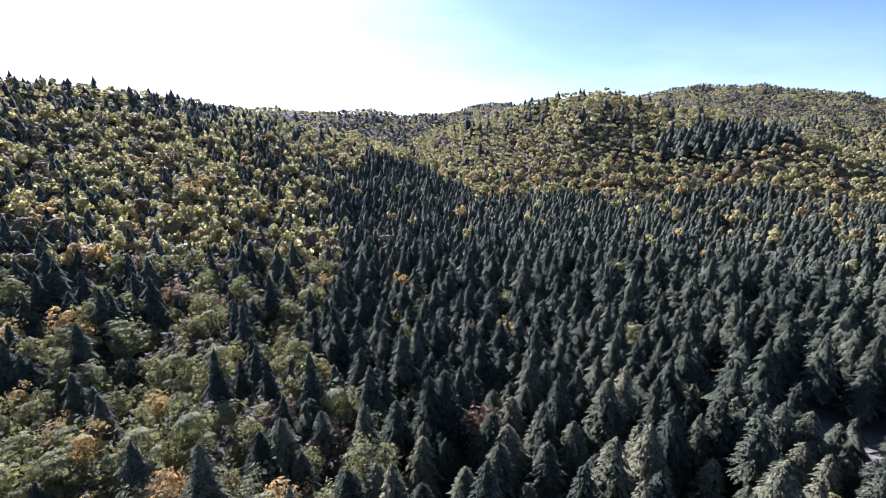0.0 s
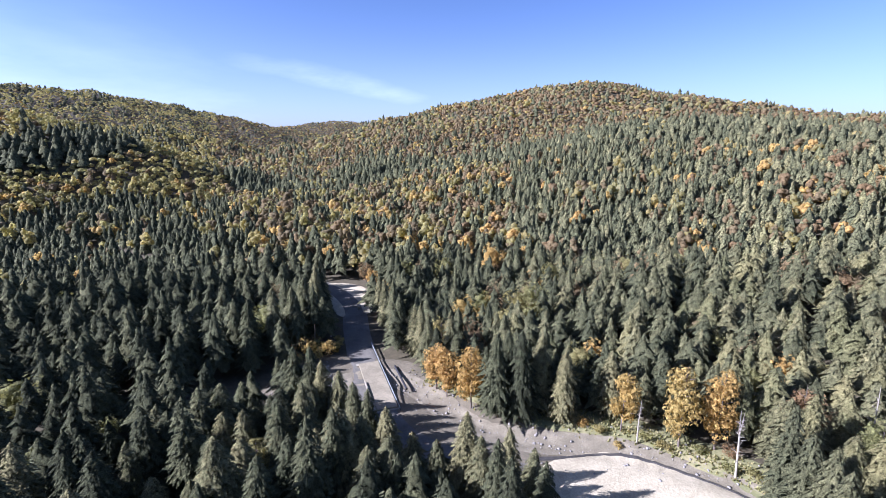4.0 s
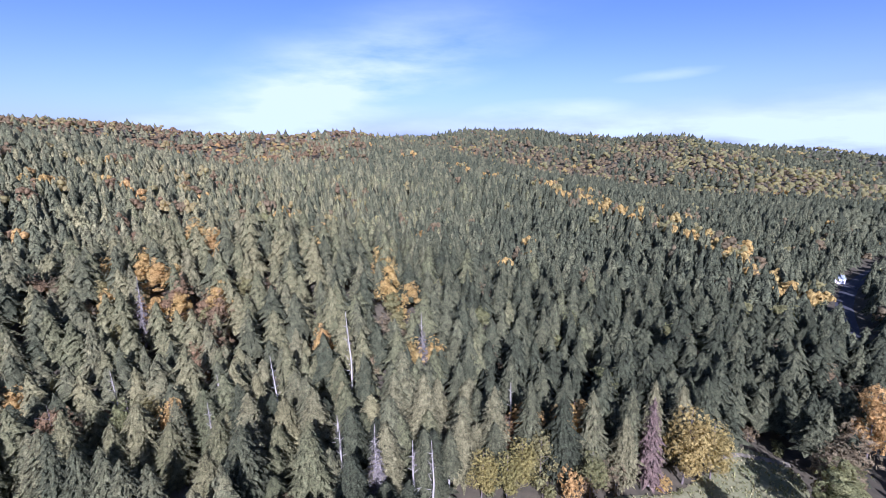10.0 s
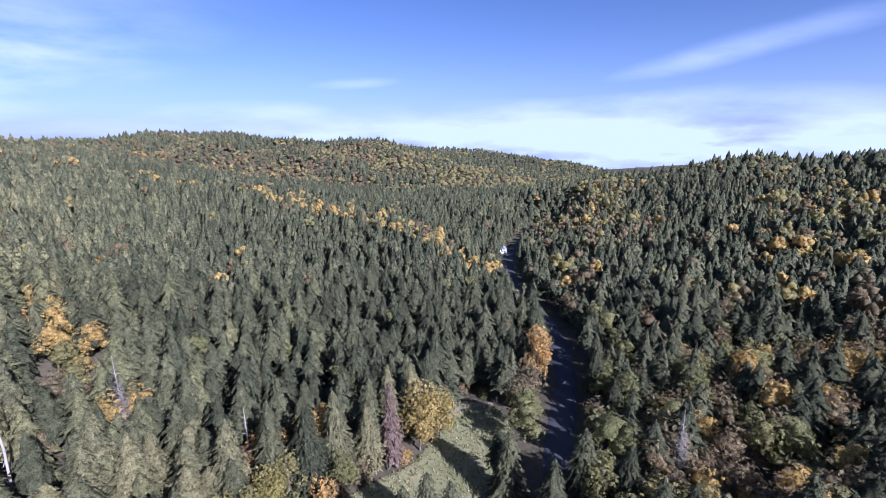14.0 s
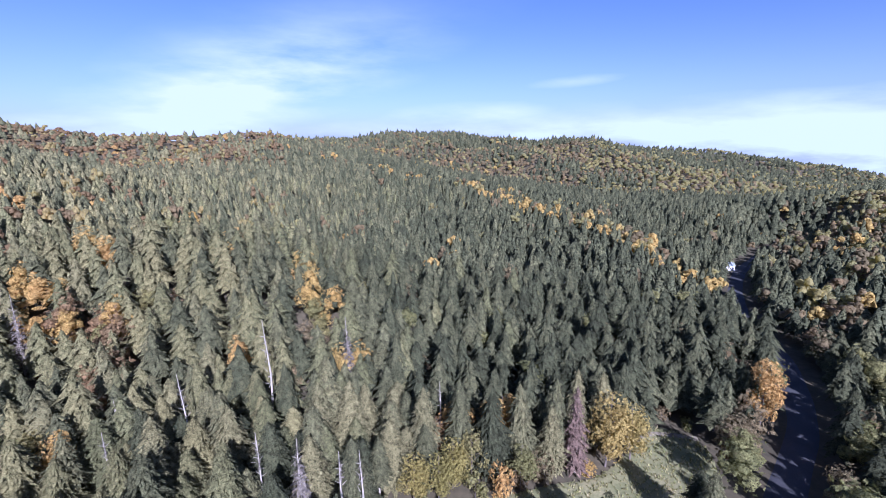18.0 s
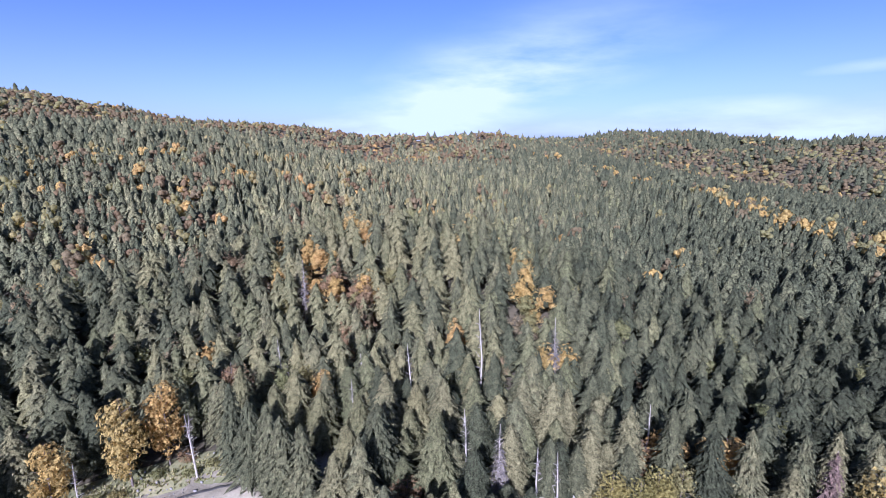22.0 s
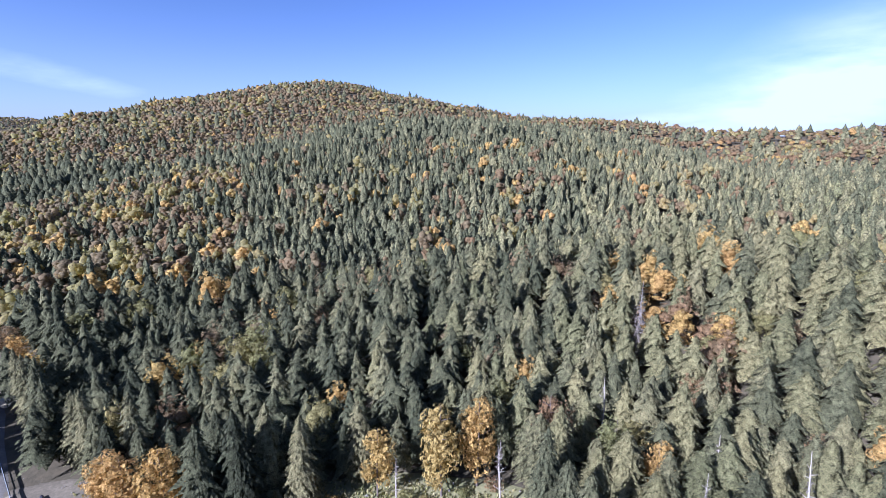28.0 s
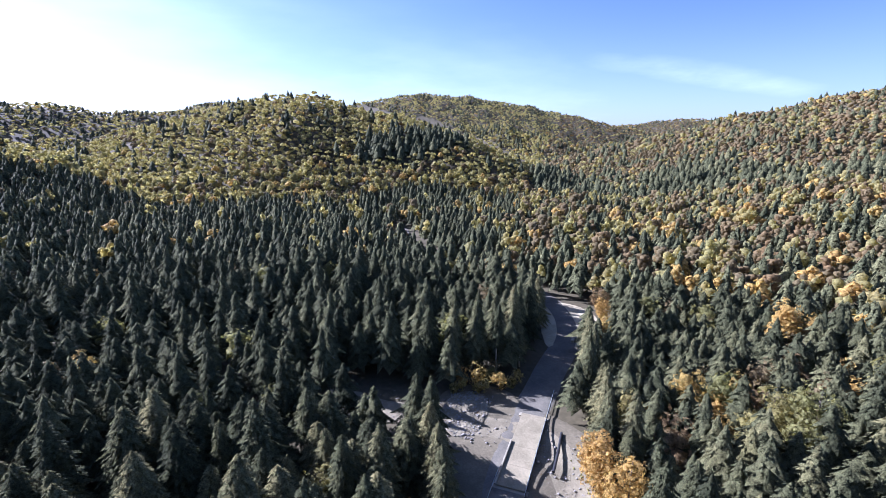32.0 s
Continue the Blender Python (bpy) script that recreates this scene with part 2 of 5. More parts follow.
M_TUFT = foliage("dry_grass_blades", [(0.0, (0.22, 0.235, 0.085)), (0.5, (0.31, 0.30, 0.12)), (1.0, (0.44, 0.38, 0.20))], (1.1, 1.1, 0.7), 0.45)
# the same leaves near by, where the air between the twigs shows; the green ones without the haze
M_SPRUCE_SPRAY = foliage("spruce_sprays", NEEDLES, (1.0, 1.0, 0.6), 0.03, 0.85, 0.05, 3.8, 1.0, 0.42, 2.4, 2.3, 0.85)
M_SUNLIT_SPRAY = foliage("sunlit_tone_sprays", SUNLIT_NEEDLES, (1.0, 1.0, 0.6), 0.06, 0.85, 0.05, 3.8, 1.0, 0.42, 2.4, 2.3, 0.85)
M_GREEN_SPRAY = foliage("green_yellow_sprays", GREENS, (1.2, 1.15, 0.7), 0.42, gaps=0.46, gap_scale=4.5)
M_GOLD_SPRAY = foliage("golden_sprays", GOLDS, (1.15, 1.1, 0.7), 0.38, gaps=0.46, gap_scale=4.5)
M_RUST_SPRAY = foliage("rust_brown_sprays", RUSTS, (1.15, 1.0, 0.7), 0.36, gaps=0.46, gap_scale=4.5)
M_BARK = plain("grey_brown_bark", (0.16, 0.13, 0.105), 0.9, 0, 1.5, 0.35, 0.5, 14)
M_PALE = plain("pale_dry_trunk_wood", (0.36, 0.325, 0.255), 0.85, 0, 1.5, 0.25, 0.4, 14)


def ground_material():
    m, n, l, b = shader("forest_floor_earth", 0.95)
    a, c = noise_node(n, l, 0.035, 5), noise_node(n, l, 0.6, 5)
    r1 = ramp(n, [(0.3, (0.060, 0.050, 0.030)), (0.55, (0.095, 0.078, 0.042)), (0.75, (0.13, 0.10, 0.055))])
    r2 = ramp(n, [(0.3, (0.045, 0.044, 0.026)), (0.7, (0.12, 0.10, 0.058))])
    l.new(a.outputs["Fac"], r1.inputs[0])
    l.new(c.outputs["Fac"], r2.inputs[0])
    l.new(mix(n, l, 0.5, r1.outputs[0], r2.outputs[0]), b.inputs["Base Color"])
    bp = n.new("ShaderNodeBump")
    bp.inputs["Strength"].default_value, bp.inputs["Distance"].default_value = 0.6, 0.3
    l.new(c.outputs["Fac"], bp.inputs["Height"])
    l.new(bp.outputs[0], b.inputs["Normal"])
    return m


def patchy(name, stops, big, small, rough=0.9, bump=0.5, dist=0.08):
    m, n, l, b = shader(name, rough)
    a, c = noise_node(n, l, big, 5, 0.6), noise_node(n, l, small, 6, 0.65)
    r = ramp(n, stops)
    l.new(mix(n, l, 0.45, a.outputs["Fac"], c.outputs["Fac"]), r.inputs[0])
    l.new(r.outputs[0], b.inputs["Base Color"])
    bp = n.new("ShaderNodeBump")
    bp.inputs["Strength"].default_value, bp.inputs["Distance"].default_value = bump, dist
    l.new(c.outputs["Fac"], bp.inputs["Height"])
    l.new(bp.outputs[0], b.inputs["Normal"])
    return m


M_GROUND = ground_material()
M_GRAVEL = patchy("pale_gravel", [(0.34, (0.28, 0.24, 0.15)), (0.5, (0.43, 0.375, 0.24)), (0.66, (0.58, 0.51, 0.34))], 0.12, 2.2, 0.9, 0.9, 0.15)
M_DIRT = patchy("trodden_earth", [(0.3, (0.085, 0.073, 0.045)), (0.5, (0.14, 0.12, 0.076)), (0.7, (0.24, 0.205, 0.135))], 0.12, 2.4)
M_BED = patchy("stony_stream_bed", [(0.3, (0.12, 0.105, 0.068)), (0.5, (0.21, 0.182, 0.118)), (0.7, (0.34, 0.30, 0.20))], 0.3, 3.5, 0.9, 0.8, 0.15)
M_WET = patchy("wet_dark_gravel", [(0.3, (0.03, 0.028, 0.025)), (0.55, (0.075, 0.07, 0.06)), (0.75, (0.22, 0.20, 0.17))], 0.8, 4.0, 0.35)
# road dust darkened: the tree shade on it is put into the colour
M_ROAD = patchy("shaded_dusty_worn_road", [(0.36, (0.095, 0.088, 0.070)), (0.5, (0.140, 0.129, 0.102)), (0.64, (0.20, 0.182, 0.14))], 0.15, 2.5)
M_ASPHALT = patchy("worn_asphalt", [(0.3, (0.045, 0.046, 0.05)), (0.6, (0.07, 0.07, 0.072)), (0.8, (0.11, 0.105, 0.10))], 0.15, 2.5, 0.85, 0.3, 0.03)
M_GRASS = patchy("dry_meadow_grass", [(0.34, (0.13, 0.14, 0.055)), (0.5, (0.20, 0.195, 0.085)), (0.66, (0.32, 0.275, 0.14))], 0.12, 2.2)

# ---- the ground ----
ROAD = [(176, 262), (160, 205), (163, 150), (164, 116), (150, 89), (121, 69), (87, 44), (78, 26), (78, 6), (76, -14)]
VALLEY_ROAD = [(-18, -52), (-33, -88), (-50, -125), (-60, -165), (-62, -215), (-88, -305), (-150, -420)]
BED = [(70, 92), (88, 72), (99, 60), (103, 48), (97, 34), (89.5, 16), (91, -5), (88, -28), (74, -46)]


rng = np.random.default_rng(7)


def smooth_line(pts, step=3.0):
    """A smooth curve through a few plan points."""
    p = np.array(pts, float)
    out = []
    for i in range(len(p) - 1):
        a, b, c, d = p[max(i - 1, 0)], p[i], p[i + 1], p[min(i + 2, len(p) - 1)]
        k = max(2, int(np.linalg.norm(c - b) / step))
        for s in np.arange(k) / k:
            out.append(0.5 * (2 * b + (c - a) * s + (2 * a - 5 * b + 4 * c - d) * s ** 2 + (3 * b - a - 3 * c + d) * s ** 3))
    out.append(p[-1])
    return np.array(out)


ROAD_L, VALLEY_L, BED_L = smooth_line(ROAD), smooth_line(VALLEY_ROAD), smooth_line(BED)


def dist_to(line, x, y):
    d = np.full(np.shape(x), 1e9)
    for px, py in line:
        d = np.minimum(d, (x - px) ** 2 + (y - py) ** 2)
    return np.sqrt(d)


# crest lines of the hills: plan place and height, from end to end
LEFT_HILL = [(-423, 248, 83), (-372, 380, 97), (-330, 418, 92), (-252, 470, 85), (-180, 493, 73), (-117, 471, 45), (-39, 465, 27), (10, 468, 13)]   # beech hill beside the spruce wood
HEAD_RIDGE = [(-690, 1210, 119), (-429, 1432, 119), (-157, 1589, 120), (-46, 1597, 104), (158, 1692, 117)]   # far ridge at the head of the valley
BACK_RIDGE = [(-171, 2592, 125), (146, 2594, 150), (372, 2573, 200), (571, 2639, 204), (933, 2535, 190)]   # hazy ridge behind it
ROUND_HILL = [(-66, 613, 27), (-23, 637, 37), (32, 638, 55), (88, 633, 70), (128, 607, 87), (177, 580, 96), (205, 565, 97), (250, 537, 88), (273, 492, 75), (301, 429, 57), (351, 390, 33), (420, 380, 10)]   # rounded beech hill
FAR_MOUNTAIN = [(872, 2131, 195), (1160, 1990, 236), (1329, 1882, 222), (1488, 1760, 192), (1593, 1526, 140), (1720, 1383, 98)]   # far mountain
FAR_SADDLE = [(2016, 1805, 90), (2140, 1489, 116), (2239, 1337, 134), (2366, 1097, 121)]   # ridge beyond the saddle
VALLEY_SPUR = [(762, 996, 79), (764, 866, 66), (774, 762, 50), (753, 667, 10)]   # spur closing the valley
PEAK_RIDGE = [(642, 567, -11), (769, 570, 15), (900, 554, 52), (1035, 520, 68), (1023, 428, 88), (1031, 350, 108), (1034, 272, 124), (1041, 198, 138), (1052, 126, 149), (1059, 53, 162), (1090, -21, 135), (1102, -136, 117), (1082, -249, 109), (997, -361, 92), (824, -491, 73), (719, -556, 59), (621, -592, 54), (526, -639, 58), (469, -657, 54), (391, -636, 44)]   # the peak and its long shoulder
SPRUCE_SHOULDER = [(495, 278, 3), (529, 208, 23), (534, 129, 31), (537, 53, 44), (529, -38, 64), (495, -123, 65), (449, -197, 51), (387, -247, 33), (312, -294, 23)]   # spruce shoulder before the peak
KNOLL = [(141, -35, 16), (146, -65, 17), (141, -108, 23), (123, -123, 22), (106, -130, 18), (87, -131, 10)]   # steep knoll behind the yard
SPUR = [(354, -493, 46), (293, -473, 38), (201, -431, 23), (120, -387, 16), (51, -339, 6), (-5, -292, -0), (-26, -231, -4), (-39, -186, -3)]   # spur with the orange crest
SOUTH_RIDGE = [(525, -859, 48), (487, -938, 52), (404, -1029, 60), (295, -1065, 65), (218, -1072, 56), (120, -1046, 48), (27, -1002, 50), (-38, -921, 26), (-123, -842, -4), (-197, -775, -30)]   # brown ridge behind the spur
SOUTH_END = [(62, -1501, 35), (-173, -1491, 27), (-377, -1554, 14), (-571, -1599, -14), (-784, -1561, -56)]   # far end of the valley
BLUE_RIDGE = [(-667, -3843, -129), (-1761, -3477, -177), (-2114, -3273, -156), (-2444, -3033, -109), (-2888, -2612, -88)]   # blue ridge on the horizon
WEST_HILL = [(-81, -298, -15), (-117, -350, -5), (-174, -379, 8), (-239, -401, 18), (-311, -385, 30), (-350, -349, 39), (-367, -307, 40), (-407, -196, 52), (-438, -41, 56), (-444, 120, 64), (-406, 238, 73)]   # wooded hill across the valley road
HILLS = [   # crest, fall of the flanks, rounding of the crest
    (LEFT_HILL, 0.28, 30),
    (HEAD_RIDGE, 0.3, 60),
    (BACK_RIDGE, 0.3, 60),
    (ROUND_HILL, 0.45, 30),
    (FAR_MOUNTAIN, 0.28, 60),
    (FAR_SADDLE, 0.28, 60),
    (VALLEY_SPUR, 0.38, 30),
    (PEAK_RIDGE, 0.24, 30),
    (SPRUCE_SHOULDER, 0.24, 40),
    (KNOLL, 0.34, 14),
    (SPUR, 0.18, 16),
    (SOUTH_RIDGE, 0.22, 40),
    (SOUTH_END, 0.22, 60),
    (BLUE_RIDGE, 0.1, 60),
    (WEST_HILL, 0.21, 25),
]


def flank(x, y, crest, fall, rounding):
    """Height of a ridge that falls away evenly on both sides of its crest line."""
    z = np.full(np.shape(x), -1e3)
    for (ax, ay, az), (bx, by, bz) in zip(crest, crest[1:]):
        ux, uy = bx - ax, by - ay
        t = np.clip(((x - ax) * ux + (y - ay) * uy) / (ux * ux + uy * uy), 0, 1)
        d2 = (x - ax - t * ux) ** 2 + (y - ay - t * uy) ** 2
        z = np.maximum(z, az + t * (bz - az) - fall * (np.sqrt(d2 + rounding ** 2) - rounding))
    return z


def rough_height(x, y):
    """Valley floor and hills, run softly into one another, with gullies on the slopes."""
    r = np.hypot(x, y)
    z = np.where(y < 0, y * 0.037, 0.0) - 0.07 * np.clip(-1300 - y, 0, 3000)
    z = z + np.clip((r - 60) * 0.03, 0, 5)
    soft = np.clip(r / 90, 2.0, 6.0)
    total = np.ones(np.shape(x))
    for crest, fall, rounding in HILLS:
        total = total + np.exp(np.clip((flank(x, y, crest, fall, rounding) - z) / soft, -40, 100))
    rise = soft * np.log(total)
    w = np.clip(rise / 40, 0, 1) * np.clip(r / 500, 0.3, 1.6)
    gully = np.sin(x * 0.021 + 1.7 * np.sin(y * 0.009 + 0.4)) * np.cos(y * 0.023 + 1.3 * np.sin(x * 0.011)) + 0.45 * np.sin(x * 0.049 - y * 0.041 + 0.6)
    return z + rise + w * 3.6 * gully


def height(x, y):
    """The ground's height, with the valley bottom levelled along the roads and the stream bed."""
    x, y = np.asarray(x, float), np.asarray(y, float)
    z = rough_height(x, y)
    d1 = np.minimum(dist_to(ROAD_L[::2], x, y), dist_to(BED_L[::2], x, y))
    k = np.clip(1.25 - d1 / 60.0, 0, 1)
    k = k * k * (3 - 2 * k)
    z = z * (1 - k) + k * np.where(x > 140, (x - 140) * 0.05, 0)
    d2 = dist_to(VALLEY_L[::2], x, y)
    k2 = np.clip(1.2 - d2 / 45.0, 0, 1)
    k2 = k2 * k2 * (3 - 2 * k2)
    z = z * (1 - k2) + k2 * (np.maximum(y, -420) * 0.04 - 1.0)
    b = dist_to(BED_L, x, y)
    return z - 1.3 * np.exp(-(b / 4.0) ** 2)


def mesh_from(name, verts, faces, mats, tint=None, smooth=False, mat_index=None):
    me = bpy.data.meshes.new(name)
    verts, faces = np.asarray(verts, np.float32), np.asarray(faces, np.int32)
    k = faces.shape[1]
    me.vertices.add(len(verts))
    me.vertices.foreach_set("co", verts.ravel())
    me.loops.add(faces.size)
    me.loops.foreach_set("vertex_index", faces.ravel())
    me.polygons.add(len(faces))
    me.polygons.foreach_set("loop_start", np.arange(0, faces.size, k, dtype=np.int32))
    me.polygons.foreach_set("loop_total", np.full(len(faces), k, np.int32))
    if smooth:
        me.polygons.foreach_set("use_smooth", np.ones(len(faces), bool))
    for m in mats:
        me.materials.append(m)
    if mat_index is not None:
        me.polygons.foreach_set("material_index", np.asarray(mat_index, np.int32))
    if tint is not None:
        a = me.attributes.new("tint", "FLOAT", "POINT")
        a.data.foreach_set("value", np.asarray(tint, np.float32))
    me.update(calc_edges=True)
    return me


def build_ground():
    rings = [0.0, 6.0]
    while rings[-1] < 4700:
        rings.append(rings[-1] + max(3.0, rings[-1] * 0.03))
    na = 300
    r, a = np.meshgrid(np.array(rings[1:]), np.arange(na) * 2 * np.pi / na, indexing="ij")
    x, y = r * np.cos(a) + 30, r * np.sin(a)
    z = height(x, y)
    v = np.concatenate([[[30.0, 0.0, float(height(30.0, 0.0))]], np.stack([x, y, z], -1).reshape(-1, 3)])
    i, j = np.meshgrid(np.arange(len(rings) - 2), np.arange(na), indexing="ij")
    j2 = (j + 1) % na
    f = np.stack([1 + i * na + j, 1 + (i + 1) * na + j, 1 + (i + 1) * na + j2, 1 + i * na + j2], -1).reshape(-1, 4)
    me = mesh_from("ground", v, f, [M_GROUND], smooth=True)
    return tagged(new("ground", me), "dark forest floor over valley and wooded hills", "ground", kind="structure")


build_ground()


def strip(name, line, half, mat, lift, label, category, wobble=0.0):
    t = np.gradient(line, axis=0)
    t /= np.linalg.norm(t, axis=1)[:, None]
    nrm = np.stack([-t[:, 1], t[:, 0]], 1)
    cols = np.linspace(-1, 1, 7)
    s = np.arange(len(line))
    rows = []
    for c in cols:
        w = half * c * (1 + wobble * np.sin(s * 0.9 + c) * 0.5 + wobble * np.sin(s * 0.37 + 2 * c))
        q = line + nrm * w[:, None]
        rows.append(np.column_stack([q, height(q[:, 0], q[:, 1]) + lift - (0.3 if abs(c) > 0.99 else 0)]))
    v = np.stack(rows, 1).reshape(-1, 3)
    i, j = np.meshgrid(np.arange(len(line) - 1), np.arange(6), indexing="ij")
    f = np.stack([i * 7 + j, i * 7 + j + 1, (i + 1) * 7 + j + 1, (i + 1) * 7 + j], -1).reshape(-1, 4)[:, ::-1]
    return tagged(new(name, mesh_from(name, v, f, [mat], smooth=True)), label, category, kind="structure")


CLEAR = [(49, -34), (45, -12), (46, 2), (56, 16), (72, 32), (78, 48), (86, 63), (95, 78), (108, 76), (112, 60), (113, 46), (104, 30), (96.5, 8), (96, -12), (89, -29), (74, -32)]


def inside(o, px, py):
    """Which points lie inside a closed outline in plan."""
    c = np.zeros(np.shape(px), bool)
    for (ax, ay), (bx, by) in zip(o, np.roll(o, -1, 0)):
        if ay != by:
            c ^= ((ay > py) != (by > py)) & (px < (bx - ax) * (py - ay) / (by - ay) + ax)
    return c


def patch(name, outline, mat, lift, label, category, cell=2.0):
    """A draped sheet inside a closed outline in plan."""
    o = smooth_line(list(outline) + [outline[0]], 2.0)
    x0, y0 = o.min(0)
    x1, y1 = o.max(0)
    gx, gy = np.meshgrid(np.arange(x0, x1 + cell, cell), np.arange(y0, y1 + cell, cell), indexing="ij")
    ok = inside(o, gx[:-1, :-1] + cell / 2, gy[:-1, :-1] + cell / 2)
    idx = np.arange(gx.size).reshape(gx.shape)
    f = np.stack([idx[:-1, :-1], idx[1:, :-1], idx[1:, 1:], idx[:-1, 1:]], -1)[ok]
    used, inv = np.unique(f, return_inverse=True)
    px, py = gx.ravel()[used], gy.ravel()[used]
    share = np.bincount(inv.ravel(), minlength=len(used))
    fine = smooth_line(list(outline) + [outline[0]], 0.4)
    for k in np.nonzero(share < 4)[0]:
        d = np.hypot(fine[:, 0] - px[k], fine[:, 1] - py[k])
        n = d.argmin()
        if d[n] < cell * 1.5:
            px[k], py[k] = fine[n] + rng.normal(size=2) * 0.12
    v = np.column_stack([px, py, height(px, py) + lift - 0.25 * (share < 4)])
    return tagged(new(name, mesh_from(name, v, inv.reshape(-1, 4), [mat], smooth=True)), label, category, kind="structure")


strip("road", ROAD_L, 4.6, M_ROAD, 0.22, "dusty forest road along the valley, painted darker for tree shade", "road", 0.03)
strip("valley_road", VALLEY_L, 3.4, M_ASPHALT, 0.22, "dark asphalt road in the shade of spruces", "road", 0.05)
strip("stream_bed", BED_L, 5.0, M_BED, 0.30, "rocky stream bed of pale stones beside the road", "stream bed", 0.25)
YARD = [(76, 10), (84, 6), (91, -2), (92, -12), (88, -24), (84, -32), (74, -33), (56, -30), (52, -10), (56, 6), (66, 12)]
MEADOW = [(28, -65), (20, -73), (7, -83), (-2, -89), (-9, -100), (-15, -111), (-25, -107), (-24, -92), (-16, -80), (-4, -73), (12, -68)]
BEFORE_MEADOW = [(34, -64), (12, -68), (-4, -73), (-16, -80), (-17, -66), (-8, -53), (8, -48), (34, -49)]   # low growth only
TURNOUT = [(136, 84), (146, 98), (156, 108), (165, 108), (168, 98), (164, 88), (155, 79), (144, 76)]
patch("gravel_turnout", TURNOUT, M_GRAVEL, 0.2, "pale gravel turnout at the bend of the road", "gravel", 1.0)
patch("gravel_yard", YARD, M_GRAVEL, 0.36, "levelled pale gravel yard in the forest", "yard", 0.8)
patch("bare_verge", CLEAR, M_DIRT, 0.16, "bare trodden earth between road, stream and yard", "bare ground", 1.0)
BANK_L = smooth_line([(108, 40), (105, 30), (99.5, 14), (98.5, -6), (93, -27), (84, -38)])
strip("grass_bank", BANK_L, 5.5, M_GRASS, 0.24, "grassy bank at the edge of the forest", "grass bank", 0.15)
WET_L = smooth_line([(83, 9), (86, 3), (90, -3), (91.2, -10), (88.4, -22), (84, -31)], 1.2)
strip("rivulet", WET_L, 0.55, M_WET, 0.46, "thin dark rivulet in the gravel", "water", 0.3)
strip("meadow_track", smooth_line([(-8, -100), (-14, -107.5), (-24, -110)], 1.5), 0.8, M_BED, 0.42, "narrow pale stony track at the edge of the meadow", "track", 0.4)
patch("meadow", MEADOW, M_GRASS, 0.30, "small meadow of dry yellow-green grass", "meadow", 0.8)

# ---- trees ----


def spruce_crown(h, rad, tiers, points, seed, base=0.12, ragged=0.22, sprays=60, size=0.9, steep=1.0):
    """Ragged skirts of steeply drooping branches round a stem, with hanging sprays over them; returns vertices and triangles."""
    g = np.random.default_rng(seed)
    V, F = [], []
    gap = h * (1 - base) / tiers
    def reach(z):
        return rad * min(1.0, (h - z) / (0.74 * h)) ** 0.74 + 0.02 * rad
    for t in range(tiers):
        s = t / tiers
        z = h * (base + (1 - base) * s)
        r = reach(z) * (0.82 + 0.26 * g.random())
        k = max(4, int(round(points * (1 - 0.45 * s))))
        i0 = len(V)
        V.append((g.normal() * 0.05, g.normal() * 0.05, min(h, z + steep * (gap * 1.1 + 0.75 * r))))
        turn = g.random() * 6.28
        for b in range(2 * k):
            a = turn + math.pi * (b + g.normal() * 0.25) / k
            if b % 2 == 0:
                q, dz = r * max(0.5, 1 + g.normal() * ragged), -gap * (0.3 + 0.5 * g.random()) - 0.16 * r
            else:
                q, dz = r * 0.62 * (0.82 + 0.36 * g.random()), gap * (0.1 + 0.25 * g.random())
            V.append((math.cos(a) * q, math.sin(a) * q, z + dz))
        F += [(i0, i0 + 1 + b, i0 + 1 + (b + 1) % (2 * k)) for b in range(2 * k)]
    for _ in range(sprays):
        z = h * (base + (0.97 - base) * g.random() ** 0.8)
        r, a = reach(z), g.random() * 6.28
        d = a + g.normal() * 0.4
        L = size * (0.6 + 0.7 * g.random()) * (0.55 + 0.45 * r / rad)
        u0 = r * (0.62 + 0.28 * g.random())
        p = np.array([math.cos(a) * u0, math.sin(a) * u0, z + 0.1 * g.normal()])
        t = np.array([math.cos(d), math.sin(d), -0.7 - 0.6 * g.random()])
        e = np.array([-math.sin(d), math.cos(d), g.normal() * 0.3]) * L * 0.24
        i0 = len(V)
        V += [tuple(p), tuple(p + t * L * 0.45 + e), tuple(p + t * L * 0.85), tuple(p + t * L * 0.4 - e)]
        F += [(i0, i0 + 1, i0 + 2), (i0, i0 + 2, i0 + 3)]
    return np.array(V), np.array(F)


def twig_crown(h, rad, whorls, per, seed, base=0.1):
    """Bare drooping twigs of a dead spruce."""
    g = np.random.default_rng(seed)
    V, F = [], []
    for w in range(whorls):
        z = h * (base + (1 - base) * w / whorls)
        r = rad * min(1.0, (h - z) / (0.5 * h)) ** 0.8
        for b in range(per):
            a = g.random() * 6.28
            L = r * (0.6 + 0.6 * g.random())
            ca, sa, n = math.cos(a), math.sin(a), len(V)
            e = 0.05 + 0.05 * g.random()
            for u, v, dz in ((0, -e, 0), (0, e, 0), (L * 0.6, 0.16 * L, -0.2 * L), (L, 0, -0.45 * L), (L * 0.6, -0.16 * L, -0.25 * L)):
                V.append((ca * u - sa * v, sa * u + ca * v, z + dz))
            F += [(n, n + 1, n + 2), (n, n + 2, n + 4), (n + 2, n + 3, n + 4)]
    return np.array(V), np.array(F)


